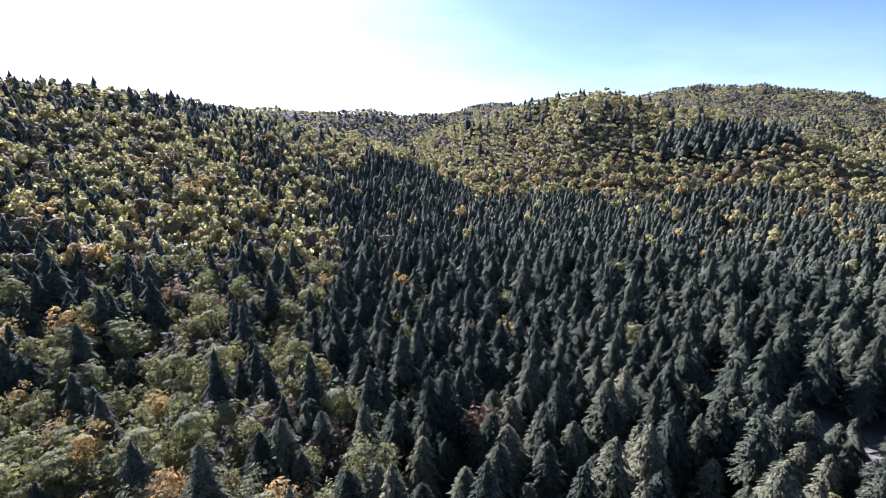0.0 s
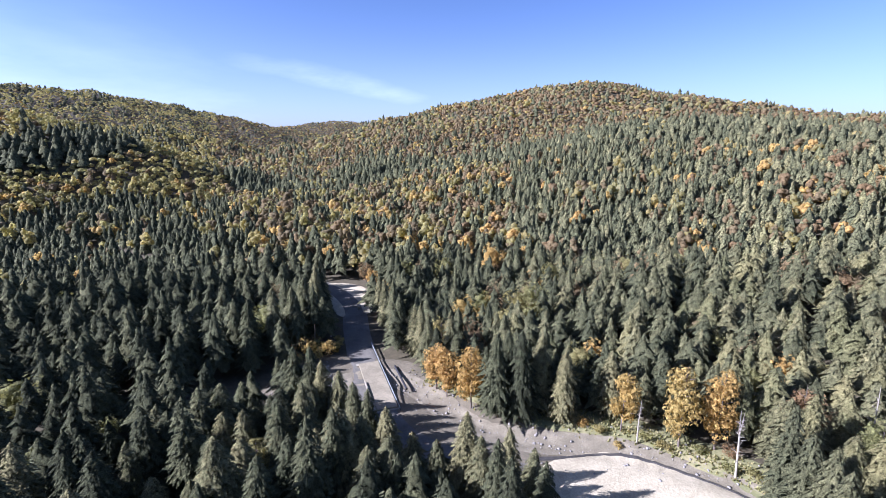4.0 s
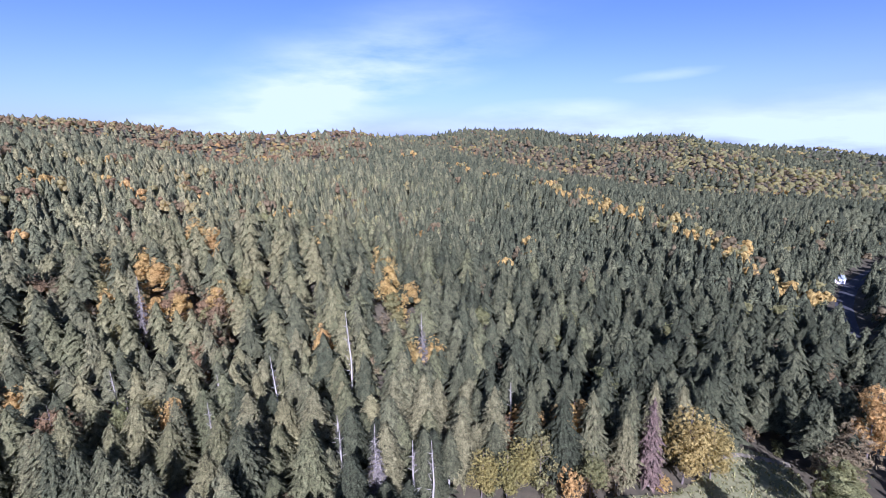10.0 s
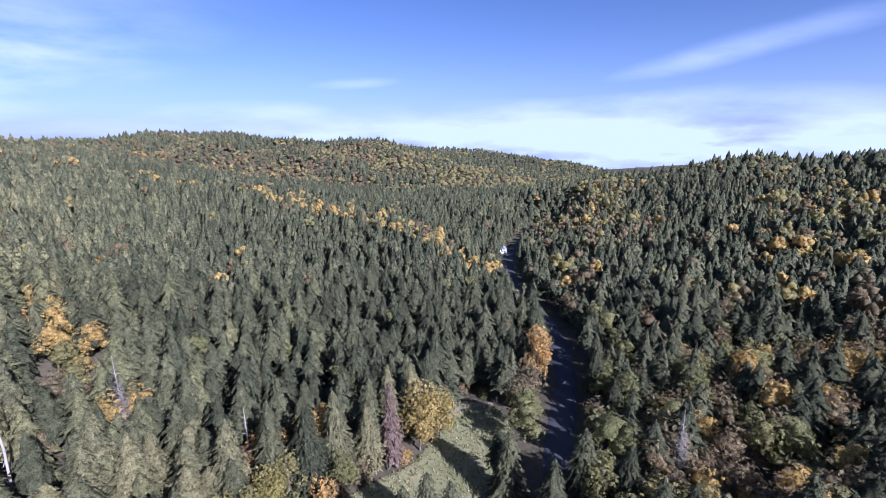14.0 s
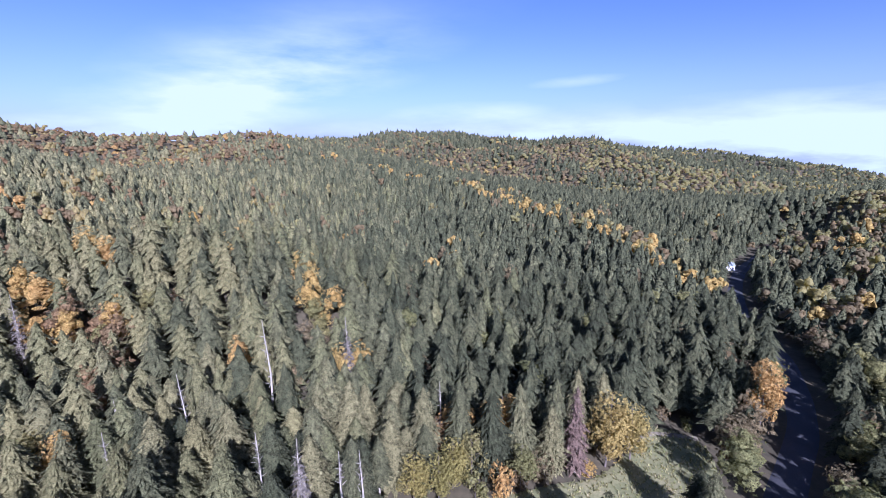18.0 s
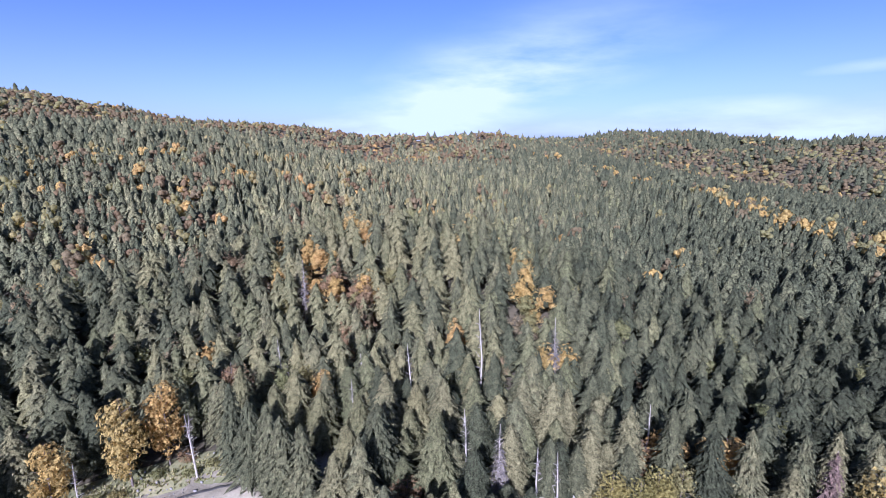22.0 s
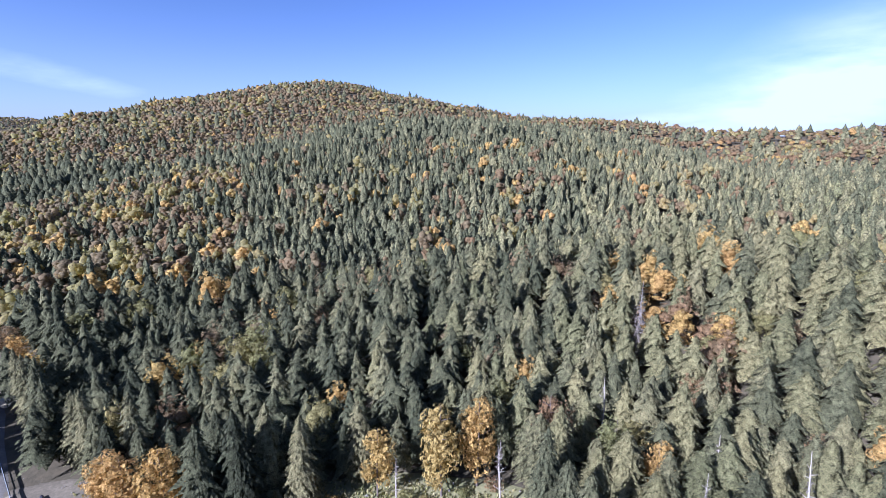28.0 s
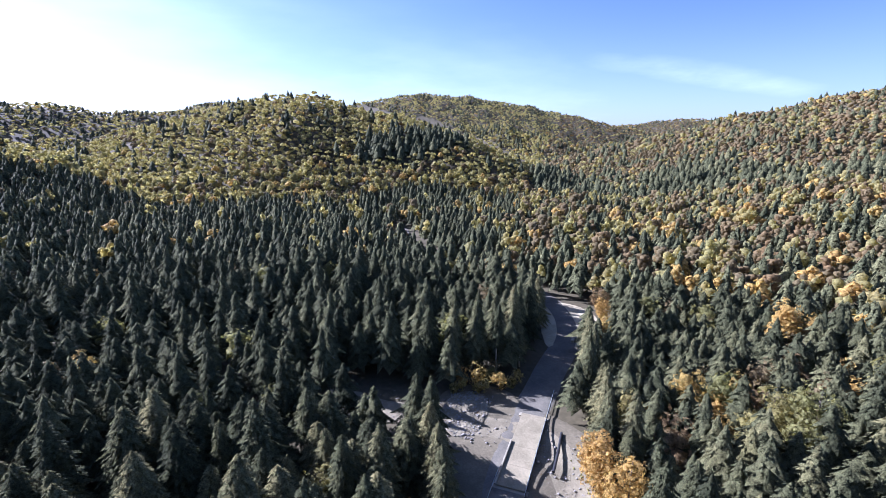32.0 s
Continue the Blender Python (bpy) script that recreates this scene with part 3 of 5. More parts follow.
def tier_cone(h, rad, tiers, sides, seed, base=0.1):
    """A small spruce far off: ragged skirts one over another."""
    g = np.random.default_rng(seed)
    V, F = [], []
    for t in range(tiers):
        z0 = h * (base + (0.95 - base) * t / tiers)
        z1 = h * min(1.0, base + (0.95 - base) * (t + 1.75) / tiers) if t < tiers - 1 else h
        r = rad * min(1.0, (1 - t / tiers) * 1.7) ** 0.9
        i0 = len(V)
        V.append((0, 0, z1))
        for s in range(sides):
            a = 2 * math.pi * (s + 0.5 * (t % 2)) / sides + g.normal() * 0.15
            q = r * (0.75 + 0.5 * g.random())
            V.append((math.cos(a) * q, math.sin(a) * q, z0 + g.normal() * h * 0.02))
        for s in range(sides):
            F.append((i0, i0 + 1 + s, i0 + 1 + (s + 1) % sides))
    return np.array(V), np.array(F)


def leaf_crown(h, rad, lobes, leaves, size, seed, low=0.3):
    """Leaf sprays spread over several lobes of a crown; returns vertices and triangles."""
    g = np.random.default_rng(seed)
    V, F = [], []
    cz, hz = h * (low + 1) / 2, h * (1 - low) / 2
    for b in range(lobes):
        th = g.random() * 2 * math.pi
        u = -0.75 + 1.75 * (b + 0.5) / lobes
        rr = rad * 0.55 * math.sqrt(max(0.05, 1 - u * u * 0.85)) * (0.7 + 0.5 * g.random())
        c = np.array([math.cos(th) * rr, math.sin(th) * rr, cz + u * hz * 0.68])
        lr = rad * (0.36 + 0.2 * g.random())
        for _ in range(leaves):
            d = g.normal(size=3)
            d /= np.linalg.norm(d)
            p = c + d * lr * np.array([1, 1, 1.15]) * (0.7 + 0.4 * g.random())
            n = d + g.normal(size=3) * 0.45 + np.array([0, 0, 0.25])
            n /= np.linalg.norm(n)
            t = np.cross(n, g.normal(size=3))
            t /= np.linalg.norm(t)
            e = np.cross(n, t)
            s = size * (0.6 + 0.8 * g.random())
            i = len(V)
            V += [p - t * s, p - e * s * 0.55, p + t * s * 0.9, p + e * s * 0.6 - n * s * 0.2]
            F += [(i, i + 1, i + 2), (i, i + 2, i + 3)]
    return np.array(V), np.array(F)


def clump_crown(h, rad, lobes, level, seed, low=0.35, sprays=0, size=0.9):
    """A broadleaf crown farther off: a few lumpy, open-bottomed clumps grown together, with loose sprays at the rim."""
    g = np.random.default_rng(seed)
    bm = bmesh.new()
    bmesh.ops.create_icosphere(bm, subdivisions=level, radius=1)
    V0 = np.array([v.co[:] for v in bm.verts])
    F0 = np.array([[v.index for v in f.verts] for f in bm.faces])
    bm.free()
    F0 = F0[V0[F0][:, :, 2].mean(1) > -0.45]
    used, inv = np.unique(F0, return_inverse=True)
    V0, F0 = V0[used], inv.reshape(-1, 3)
    V, F = [], []
    hz = h * (1 - low)
    for b in range(lobes):
        th, u = 2.4 * b + g.normal() * 0.4, (b + 0.4) / lobes
        out = rad * 0.62 * math.sqrt(u)
        c = np.array([math.cos(th) * out, math.sin(th) * out, h * low + hz * (0.66 - 0.42 * u + 0.12 * g.normal())])
        lr = rad * (0.66 if lobes < 3 else 0.36 + 0.14 * g.random())
        lz = lr * (0.85 + 0.4 * g.random())
        v = V0 * (0.72 + 0.56 * g.random((len(V0), 1))) * np.array([lr, lr, lz]) + c
        F.append(F0 + sum(len(q) for q in V))
        V.append(v)
    n0 = sum(len(q) for q in V)
    body = np.concatenate(V)
    V, F = [body], F
    for k in range(sprays):
        p = body[g.integers(n0)]
        n = p - np.array([0, 0, h * low + 0.4 * hz])
        n = n / np.linalg.norm(n) + g.normal(size=3) * 0.4
        t = np.cross(n, g.normal(size=3))
        t /= np.linalg.norm(t)
        e = np.cross(n, t)
        e /= np.linalg.norm(e)
        q, s = p * np.array([1.04, 1.04, 1.01]), size * (0.6 + 0.8 * g.random())
        V.append(np.array([q - t * s, q - e * s * 0.6, q + t * s * 0.9, q + e * s * 0.6]))
        i = n0 + 4 * k
        F.append(np.array([(i, i + 1, i + 2), (i, i + 2, i + 3)]))
    return np.concatenate(V), np.concatenate(F)


def trunk_mesh(name, h, r, mat, sides=6, limbs=0, seed=1, limb_len=3.0):
    g = np.random.default_rng(seed)
    V, F = [], []
    def tube(p0, p1, r0, r1, n):
        i0 = len(V)
        d = np.array(p1) - np.array(p0)
        d = d / np.linalg.norm(d)
        a = np.cross(d, (0.3, 0.9, 0.2))
        a /= np.linalg.norm(a)
        b = np.cross(d, a)
        for p, r_ in ((p0, r0), (p1, r1)):
            for s in range(n):
                t = 2 * math.pi * s / n
                V.append(tuple(np.array(p) + (a * math.cos(t) + b * math.sin(t)) * r_))
        for s in range(n):
            F.append((i0 + s, i0 + (s + 1) % n, i0 + n + (s + 1) % n, i0 + n + s))
    bend = g.normal(size=2) * 0.012 * h
    tube((0, 0, -1.2), (bend[0], bend[1], h * 0.5), r, r * 0.62, sides)
    tube((bend[0], bend[1], h * 0.5), (0, 0, h), r * 0.62, r * 0.12, sides)
    for k in range(limbs):
        z = h * (0.25 + 0.65 * (k + g.random()) / limbs)
        a = k * 2.4 + g.normal() * 0.3
        L = limb_len * (1.15 - 0.7 * z / h)
        tube((0, 0, z), (math.cos(a) * L, math.sin(a) * L, z + L * 0.55), r * 0.3, r * 0.06, 4)
    return mesh_from(name, V, F, [mat], smooth=True)


def sun_tone(x, y):
    """Light put into the tree tint by bearing: palest on the sunlit knoll behind the yard, dark on the spur and in the
    backlit spruce wood.
    """
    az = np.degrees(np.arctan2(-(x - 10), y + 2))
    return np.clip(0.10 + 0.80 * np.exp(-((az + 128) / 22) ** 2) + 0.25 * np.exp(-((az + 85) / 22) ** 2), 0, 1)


def forest_stuff(name, kinds, place, label, mats):
    """Many far trees as one mesh. kinds: (vertices, triangles, material); place: rows of kind, x, y, z, scale, height scale, turn."""
    Vs, Fs, Ts, Ms = [], [], [], []
    off = 0
    for k, (V, F, mi) in enumerate(kinds):
        p = place[place[:, 0] == k]
        if not len(p):
            continue
        c, s = np.cos(p[:, 6]), np.sin(p[:, 6])
        x = (V[None, :, 0] * c[:, None] - V[None, :, 1] * s[:, None]) * p[:, 4:5] + p[:, 1:2]
        y = (V[None, :, 0] * s[:, None] + V[None, :, 1] * c[:, None]) * p[:, 4:5] + p[:, 2:3]
        z = V[None, :, 2] * p[:, 5:6] + p[:, 3:4]
        n, m = x.shape
        Vs.append(np.stack([x, y, z], -1).reshape(-1, 3))
        Fs.append((F[None] + (np.arange(n) * m)[:, None, None] + off).reshape(-1, 3))
        # sun and shade by bearing go into each tree's tint
        tone = sun_tone(p[:, 1], p[:, 2])
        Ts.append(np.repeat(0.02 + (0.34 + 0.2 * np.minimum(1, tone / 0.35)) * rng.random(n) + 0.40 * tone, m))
        Ms.append(np.full(n * len(F), mi))
        off += n * m
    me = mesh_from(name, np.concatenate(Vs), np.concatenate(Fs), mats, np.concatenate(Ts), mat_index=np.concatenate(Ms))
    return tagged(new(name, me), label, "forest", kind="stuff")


FAR_MATS = [M_SPRUCE, M_GREEN, M_GOLD, M_RUST, M_SUNLIT]
NEAR_MATS = [M_SPRUCE_SPRAY, M_GREEN_SPRAY, M_GOLD_SPRAY, M_RUST_SPRAY, M_SUNLIT_SPRAY]


def field(x, y, s, seed):
    """Slow pseudo-noise in plan, about -1 to 1."""
    a = seed * 1.7
    return (np.sin(x / s + a) * np.cos(y / s * 1.13 - a) + 0.6 * np.sin((x + y) / s * 1.9 + 2 * a) + 0.5 * np.cos((x - 0.6 * y) / s * 2.7 - a)) / 1.6


def leafy_share(x, y):
    """How large a share of the trees is broadleaf, from the plan of the woods."""
    az, r = np.degrees(np.arctan2(-(x - 10), y + 2)), np.hypot(x - 10, y + 2)
    n1, n2 = field(x, y, 60, 1), field(x, y, 23, 2)
    s = np.full(np.shape(x), 0.05)
    s = np.where((az > np.where(r < 350, 13, 8)) & (az < 75), 0.74 + 0.25 * n1, s)                  # slope beside the spruce wood
    s = np.where((az > 2) & (az < 28) & (r < 170), np.where(az > 17, 0.45 + 0.3 * n1, 0.06), s)
    s = np.where((az > -50) & (az <= 10) & (r > 365 + 45 * n1), 0.93, s)                            # rounded beech hill
    s = np.where((az > -60) & (az <= -30) & (r > 250) & (r <= 380), 0.2 + 0.3 * n2, s)
    s = np.where(np.hypot((x - 262) / 62, (y - 402) / 26) < 1, 0.05, s)                             # dark spruce patch on it
    s = np.where((az > -50) & (az <= 40) & (r > 1000), 0.75 + 0.3 * n1, s)
    east = (az > -104) & (az <= -46) & (r > 150)
    s = np.where(east, 0.13 + 0.3 * np.clip(n2, -0.3, 1), s)
    s = np.where(east & (az > -79) & (r > 215 + 40 * n2) & (r < 450 + 50 * n1), 0.62 + 0.35 * n2, s)   # leafy rise above the road
    s = np.where(east & (az > -76) & (r >= 450 + 50 * n1) & (r < 520 + 50 * n1), 0.12, s)
    s = np.where(east & (r > 520 + 50 * n1 + np.where(az < -84, 40, 0)), 0.88 + 0.1 * n2, s)         # brown beeches under the peak
    se = (az > -146) & (az <= -104) & (r > 110)
    s = np.where(se, 0.07 + 0.16 * np.clip(n2, -0.4, 1), s)
    s = np.where(se & (r > 520 + 60 * n1), 0.8 + 0.3 * n2, s)
    south = ((az <= -146) | (az > 160)) & (r > 470)
    s = np.where(south, np.where(r > 950, 0.3 + 0.4 * n1, np.where(r > 640, 0.74 + 0.35 * n1, 0.06)), s)
    s = np.where((az > 75) & (az <= 160), np.where(r < 150, 0.62 + 0.4 * n2, np.where(r < 290, 0.18 + 0.3 * n2, 0.36 + 0.55 * n1)), s)
    return np.clip(s, 0.02, 0.97)


def open_ground(x, y):
    """True where no tree stands."""
    no = dist_to(ROAD_L, x, y) < np.where(y > 108, 4.6, 6.6)
    no |= inside(smooth_line(TURNOUT + TURNOUT[:1]), x, y)
    no |= dist_to(VALLEY_L, x, y) < 6.5
    no |= dist_to(BED_L, x, y) < 5.5
    along = np.clip((y - 51.5) * 0.86 - (x - 99) * 0.51, 0, 40)                # the glade that lets the sun reach the bridge
    no |= np.hypot(x - 99 + 0.51 * along, y - 51.5 - 0.86 * along) < 9
    no |= np.hypot((x + 372) / 46, (y + 822) / 30) < 1
    no |= inside(smooth_line(CLEAR + CLEAR[:1]), x, y)
    no |= inside(smooth_line(MEADOW + MEADOW[:1]), x, y)
    no |= inside(np.array(BEFORE_MEADOW, float), x, y)
    no |= dist_to(smooth_line(MEADOW + MEADOW[:1]), x, y) < 1.0
    return no


def scatter(r0, r1, gap, seed, centre=(10.0, 0.0)):
    """Uneven rows of places between two radii."""
    g = np.random.default_rng(seed)
    n = int(r1 / gap) + 1
    gx, gy = np.meshgrid(np.arange(-n, n + 1) * gap, np.arange(-n, n + 1) * gap)
    x = gx.ravel() + g.uniform(-0.48, 0.48, gx.size) * gap
    y = gy.ravel() + g.uniform(-0.48, 0.48, gx.size) * gap
    r = np.hypot(x, y)
    ok = (r >= r0) & (r < r1)
    x, y = x[ok] + centre[0], y[ok] + centre[1]
    az = np.degrees(np.arctan2(-(x - centre[0]), y - centre[1]))
    ok = ~((az > 57) & (az < 112) & (np.hypot(x, y) > 120))
    x, y = x[ok], y[ok]
    ok = ~open_ground(x, y)
    return x[ok], y[ok]


def seen_from_above(x, y, z, eye=(10.0, -2.0, 62.0), bins=720, margin=20.0):
    """Leaves out what lies well behind a crest, in dead ground."""
    a = np.arctan2(y - eye[1], x - eye[0])
    r = np.hypot(x - eye[0], y - eye[1])
    radii = np.geomspace(60, 3200, 150)
    ang = np.arange(bins) * 2 * np.pi / bins - np.pi
    R, A = np.meshgrid(radii, ang, indexing="ij")
    el = (height(eye[0] + R * np.cos(A), eye[1] + R * np.sin(A)) + 14 - eye[2]) / R
    mx = np.maximum.accumulate(el, 0)
    ib = ((a + np.pi) / (2 * np.pi) * bins).astype(int) % bins
    ir = np.clip(np.searchsorted(radii, r * 0.97) - 1, 0, len(radii) - 1)
    return (z + margin - eye[2]) / r > mx[ir, ib]


# clumps of golden broadleaf trees among the spruces, slope by slope
GOLD_EAST = [(119, -77), (119, -67), (110, -83), (127, -102), (126, -83), (213, -209), (219, -226), (191, -223), (110, -118), (134, -68), (139, -69), (284, -102), (266, -86), (308, -87), (219, -56), (225, -31), (435, -35), (433, -16), (308, -22), (323, -44), (143, -103), (258, -172), (279, -168), (278, -209), (304, -171), (382, -124), (308, -135), (214, 40), (173, 27), (184, 41), (187, 65), (192, 78), (193, 29), (134, 35), (137, 20), (131, 32), (328, 39), (339, 35), (287, 73), (309, 106), (280, 113), (249, 115), (263, 129), (280, 7), (258, 12)]
GOLD_SOUTH_EAST = [(124, -77), (116, -81), (130, -104), (225, -199), (115, -125), (102, -131), (77, -116), (119, -132), (72, -110), (133, -79), (137, -65), (110, -91), (108, -96), (155, -416), (135, -414), (123, -424), (71, -402), (55, -398), (29, -344), (14, -388), (18, -276), (-12, -355), (297, -98), (282, -85), (303, -106), (306, -129), (291, -166), (289, -205), (393, -125), (385, -107), (258, -47), (227, -37), (55, -97)]
GOLD_WEST = [(-212, -200), (-218, -215), (-242, -205), (-175, -213), (-175, -199), (-150, -207), (-163, -257), (-87, -108), (-82, -110), (-87, -101), (-110, -95), (-105, -103), (-60, -89), (-90, -80), (-59, -62), (-53, -64), (-173, -152), (-182, -152), (-174, -168), (-166, -174), (-156, -173), (-238, -400), (-247, -352), (-82, -192), (-120, -107)]
GOLD_SOUTH = [(77, -113), (72, -114), (89, -130), (89, -123), (29, -83), (215, -449), (182, -423), (151, -406), (121, -377), (61, -349), (13, -324), (-6, -325), (-22, -283), (-32, -258)]
GOLD_NORTH = [(279, 173), (256, 138), (365, 185), (202, 73), (202, 62), (399, 115), (383, 122), (371, 89), (204, 125), (180, 118), (156, 123), (123, 197), (128, 225), (238, 258), (234, 242), (154, 78), (147, 69), (224, 52), (191, 38), (353, 74), (206, 94), (142, 33), (65, 239), (131, 320), (136, 352)]
GOLD_LEFT = [(-78, 212), (-61, 205), (-34, 163), (-60, 119), (-23, 93), (-17, 119), (-80, 108), (-87, 109), (-51, 85), (-58, 87), (-104, 157)]
CREST_LINE = smooth_line([(331, -484), (221, -443), (126, -421), (49, -346), (-9, -299), (-34, -255), (-57, -218)], 6.0)   # orange trees along the spur


def choose(x, y, seed, spruces, greens, golds, rusts):
    """Kind, scale and turn for each place; the numbers are the indexes of the kinds."""
    g = np.random.default_rng(seed)
    share = leafy_share(x, y)
    u, v = g.random(len(x)), g.random(len(x))
    az, r = np.degrees(np.arctan2(-x, y)), np.hypot(x, y)
    leafy = u < share
    rust = np.where(az < -46, np.where(r > 500, 0.78, 0.5), np.where(az > 75, 0.45, 0.12))
    gold = np.where(r > 420, 0.04, np.where(az < -46, 0.1, 0.07))
    spot = np.full(len(x), 1e9)
    for px, py in GOLD_EAST + GOLD_SOUTH_EAST + GOLD_SOUTH + GOLD_WEST + GOLD_NORTH + GOLD_LEFT:
        spot = np.minimum(spot, np.hypot(x - px, y - py))
    hit = (spot < np.clip(0.022 * r, 4.5, 8.0)) & (g.random(len(x)) < 0.75)
    hit |= (dist_to(CREST_LINE, x, y) < 13) & (g.random(len(x)) < 0.6)
    leafy |= hit
    v = np.where(hit, np.where(g.random(len(x)) < 0.22, 0.01, 0.45 + 0.55 * g.random(len(x))), v)
    gold = np.where(hit, 0.38, gold)
    kind = g.choice(spruces, len(x))
    kind = np.where(leafy, g.choice(greens, len(x)), kind)
    kind = np.where(leafy & (v < rust), g.choice(rusts, len(x)), kind)
    kind = np.where(leafy & (v > 1 - gold), g.choice(golds, len(x)), kind)
    sc = np.where(leafy, g.uniform(0.75, 1.25, len(x)), g.uniform(0.8, 1.2, len(x)))
    hs = sc * g.uniform(0.8, 1.15, len(x)) * np.where(leafy, 0.9, 0.88)
    return np.column_stack([kind, x, y, height(x, y) - 0.3, sc, hs, g.uniform(0, 6.28, len(x))])


def part(name, me, parent, label=""):
    ob = new(name, me)
    ob.parent = parent
    if label:
        ob["label"] = label
    return ob


def tree_thing(name, crown, crown_mat, trunk, label, category, extra=None):
    """A tree of its own: an empty at its foot with trunk and crown."""
    root = tagged(new(name), label, category)
    part("trunk", trunk, root)
    V, F = crown
    part("crown", mesh_from("crown", V, F, [crown_mat]), root)
    return root


def stand(x, y, sc=1.0, hs=1.0, turn=0.0, lean=0.0, lean_to=0.0):
    m = pose(x, y, float(height(x, y)) - 0.1, 0, 0, 0) @ Matrix.Rotation(radians(lean), 4, Vector((math.cos(lean_to), math.sin(lean_to), 0)))
    return m @ Matrix.Rotation(turn, 4, "Z") @ Matrix.Diagonal((sc, sc, sc * hs, 1))


def take_away(ob):
    for o in (*ob.children_recursive, ob):
        bpy.data.objects.remove(o)


SPRUCE_TRUNK = trunk_mesh("trunk", 15.3, 0.24, M_BARK, 6, 0, 3)
TALL_TRUNK = trunk_mesh("trunk", 20.5, 0.27, M_PALE, 6, 9, 5, 1.1)
LEAF_TRUNK = trunk_mesh("trunk", 15, 0.22, M_BARK, 6, 9, 4, 3.4)
PALE_TRUNK = trunk_mesh("trunk", 18, 0.26, M_PALE, 7, 12, 8, 1.4)

MAKERS = [
    lambda: tree_thing("spruce", spruce_crown(18.5, 3.7, 21, 12, 101, 0.12, 0.25, 480, 0.85), M_SPRUCE_SPRAY, SPRUCE_TRUNK, "tall dark green spruce in the dense wood", "spruce"),
    lambda: tree_thing("spruce", spruce_crown(20, 3.4, 23, 11, 102, 0.1, 0.27, 480, 0.85), M_SPRUCE_SPRAY, SPRUCE_TRUNK, "slender dark green spruce with drooping branches", "spruce"),
    lambda: tree_thing("spruce", spruce_crown(16, 3.5, 19, 12, 103, 0.06, 0.25, 420, 0.8), M_SPRUCE_SPRAY, SPRUCE_TRUNK, "young full spruce with branches down to the ground", "spruce"),
    lambda: tree_thing("spruce", spruce_crown(19.5, 4.1, 21, 12, 104, 0.14, 0.3, 500, 0.9), M_SPRUCE_SPRAY, SPRUCE_TRUNK, "old broad spruce with ragged drooping branches", "spruce"),
    lambda: tree_thing("spruce", spruce_crown(22, 3.2, 16, 11, 105, 0.42, 0.3, 360, 0.85), M_SPRUCE_SPRAY, TALL_TRUNK, "tall spruce with a bare pale lower trunk", "spruce"),
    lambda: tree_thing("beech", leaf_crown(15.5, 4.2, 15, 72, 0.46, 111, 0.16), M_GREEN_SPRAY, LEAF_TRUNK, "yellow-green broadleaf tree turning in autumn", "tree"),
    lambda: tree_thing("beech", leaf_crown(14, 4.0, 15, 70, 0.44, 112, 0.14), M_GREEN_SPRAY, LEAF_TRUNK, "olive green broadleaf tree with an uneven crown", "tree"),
    lambda: tree_thing("birch", leaf_crown(16, 3.6, 19, 76, 0.44, 113, 0.03), M_GOLD_SPRAY, LEAF_TRUNK, "golden yellow birch in full autumn colour", "tree"),
    lambda: tree_thing("birch", leaf_crown(15.5, 3.9, 19, 76, 0.44, 114, 0.03), M_GOLD_SPRAY, LEAF_TRUNK, "orange-gold broadleaf tree in autumn colour", "tree"),
    lambda: tree_thing("beech", leaf_crown(14.5, 3.9, 15, 70, 0.43, 115, 0.14), M_RUST_SPRAY, LEAF_TRUNK, "rust brown beech with thinning autumn leaves", "tree"),
    lambda: tree_thing("dead_spruce", twig_crown(18, 2.0, 34, 9, 116), M_DEAD, PALE_TRUNK, "dead grey spruce with bare twigs", "dead tree"),
    lambda: tree_thing("dead_tree", twig_crown(18.2, 1.2, 10, 6, 117, 0.7), M_DEAD, PALE_TRUNK, "bare pale standing trunk without bark", "dead tree"),
    lambda: tree_thing("shrub", leaf_crown(3.4, 2.0, 6, 45, 0.34, 118, 0.05), M_GREEN_SPRAY, trunk_mesh("trunk", 2.6, 0.07, M_BARK, 5, 5, 9, 1.2), "low yellow-green shrub at the forest edge", "shrub"),
    lambda: tree_thing("shrub", leaf_crown(4.0, 2.2, 6, 45, 0.36, 119, 0.05), M_GOLD_SPRAY, trunk_mesh("trunk", 3.0, 0.08, M_BARK, 5, 5, 10, 1.3), "golden yellow shrub at the forest edge", "shrub"),
    lambda: tree_thing("shrub", leaf_crown(4.2, 2.6, 6, 45, 0.36, 120, 0.05), M_RUST_SPRAY, trunk_mesh("trunk", 3.0, 0.08, M_BARK, 5, 5, 11, 1.3), "rust brown shrub beside the meadow", "shrub"),
    # named fir: a spruce crown in the painted sunlit needle tone
    lambda: tree_thing("fir", spruce_crown(19, 3.7, 21, 12, 121, 0.1, 0.25, 480, 0.85), M_SUNLIT_SPRAY, SPRUCE_TRUNK, "olive green conifer painted in a sunlit tone, with drooping branches", "fir"),
    lambda: tree_thing("dead_spruce", spruce_crown(18, 2.3, 20, 9, 122, 0.08, 0.35, 380, 0.7), M_BROWN, PALE_TRUNK, "dying spruce with pinkish brown needles", "dead tree"),
    lambda: tree_thing("rowan", leaf_crown(6, 2.6, 9, 50, 0.4, 123, 0.1), M_RED, trunk_mesh("trunk", 4.5, 0.1, M_BARK, 5, 6, 12, 1.5), "small bright red rowan beside the shaded road", "tree"),
    lambda: tree_thing("birch", leaf_crown(15, 4.3, 20, 80, 0.42, 124, 0.02), M_YELLOW_SPRAY, LEAF_TRUNK, "wide yellow-olive birch at the edge of the meadow", "tree"),
]
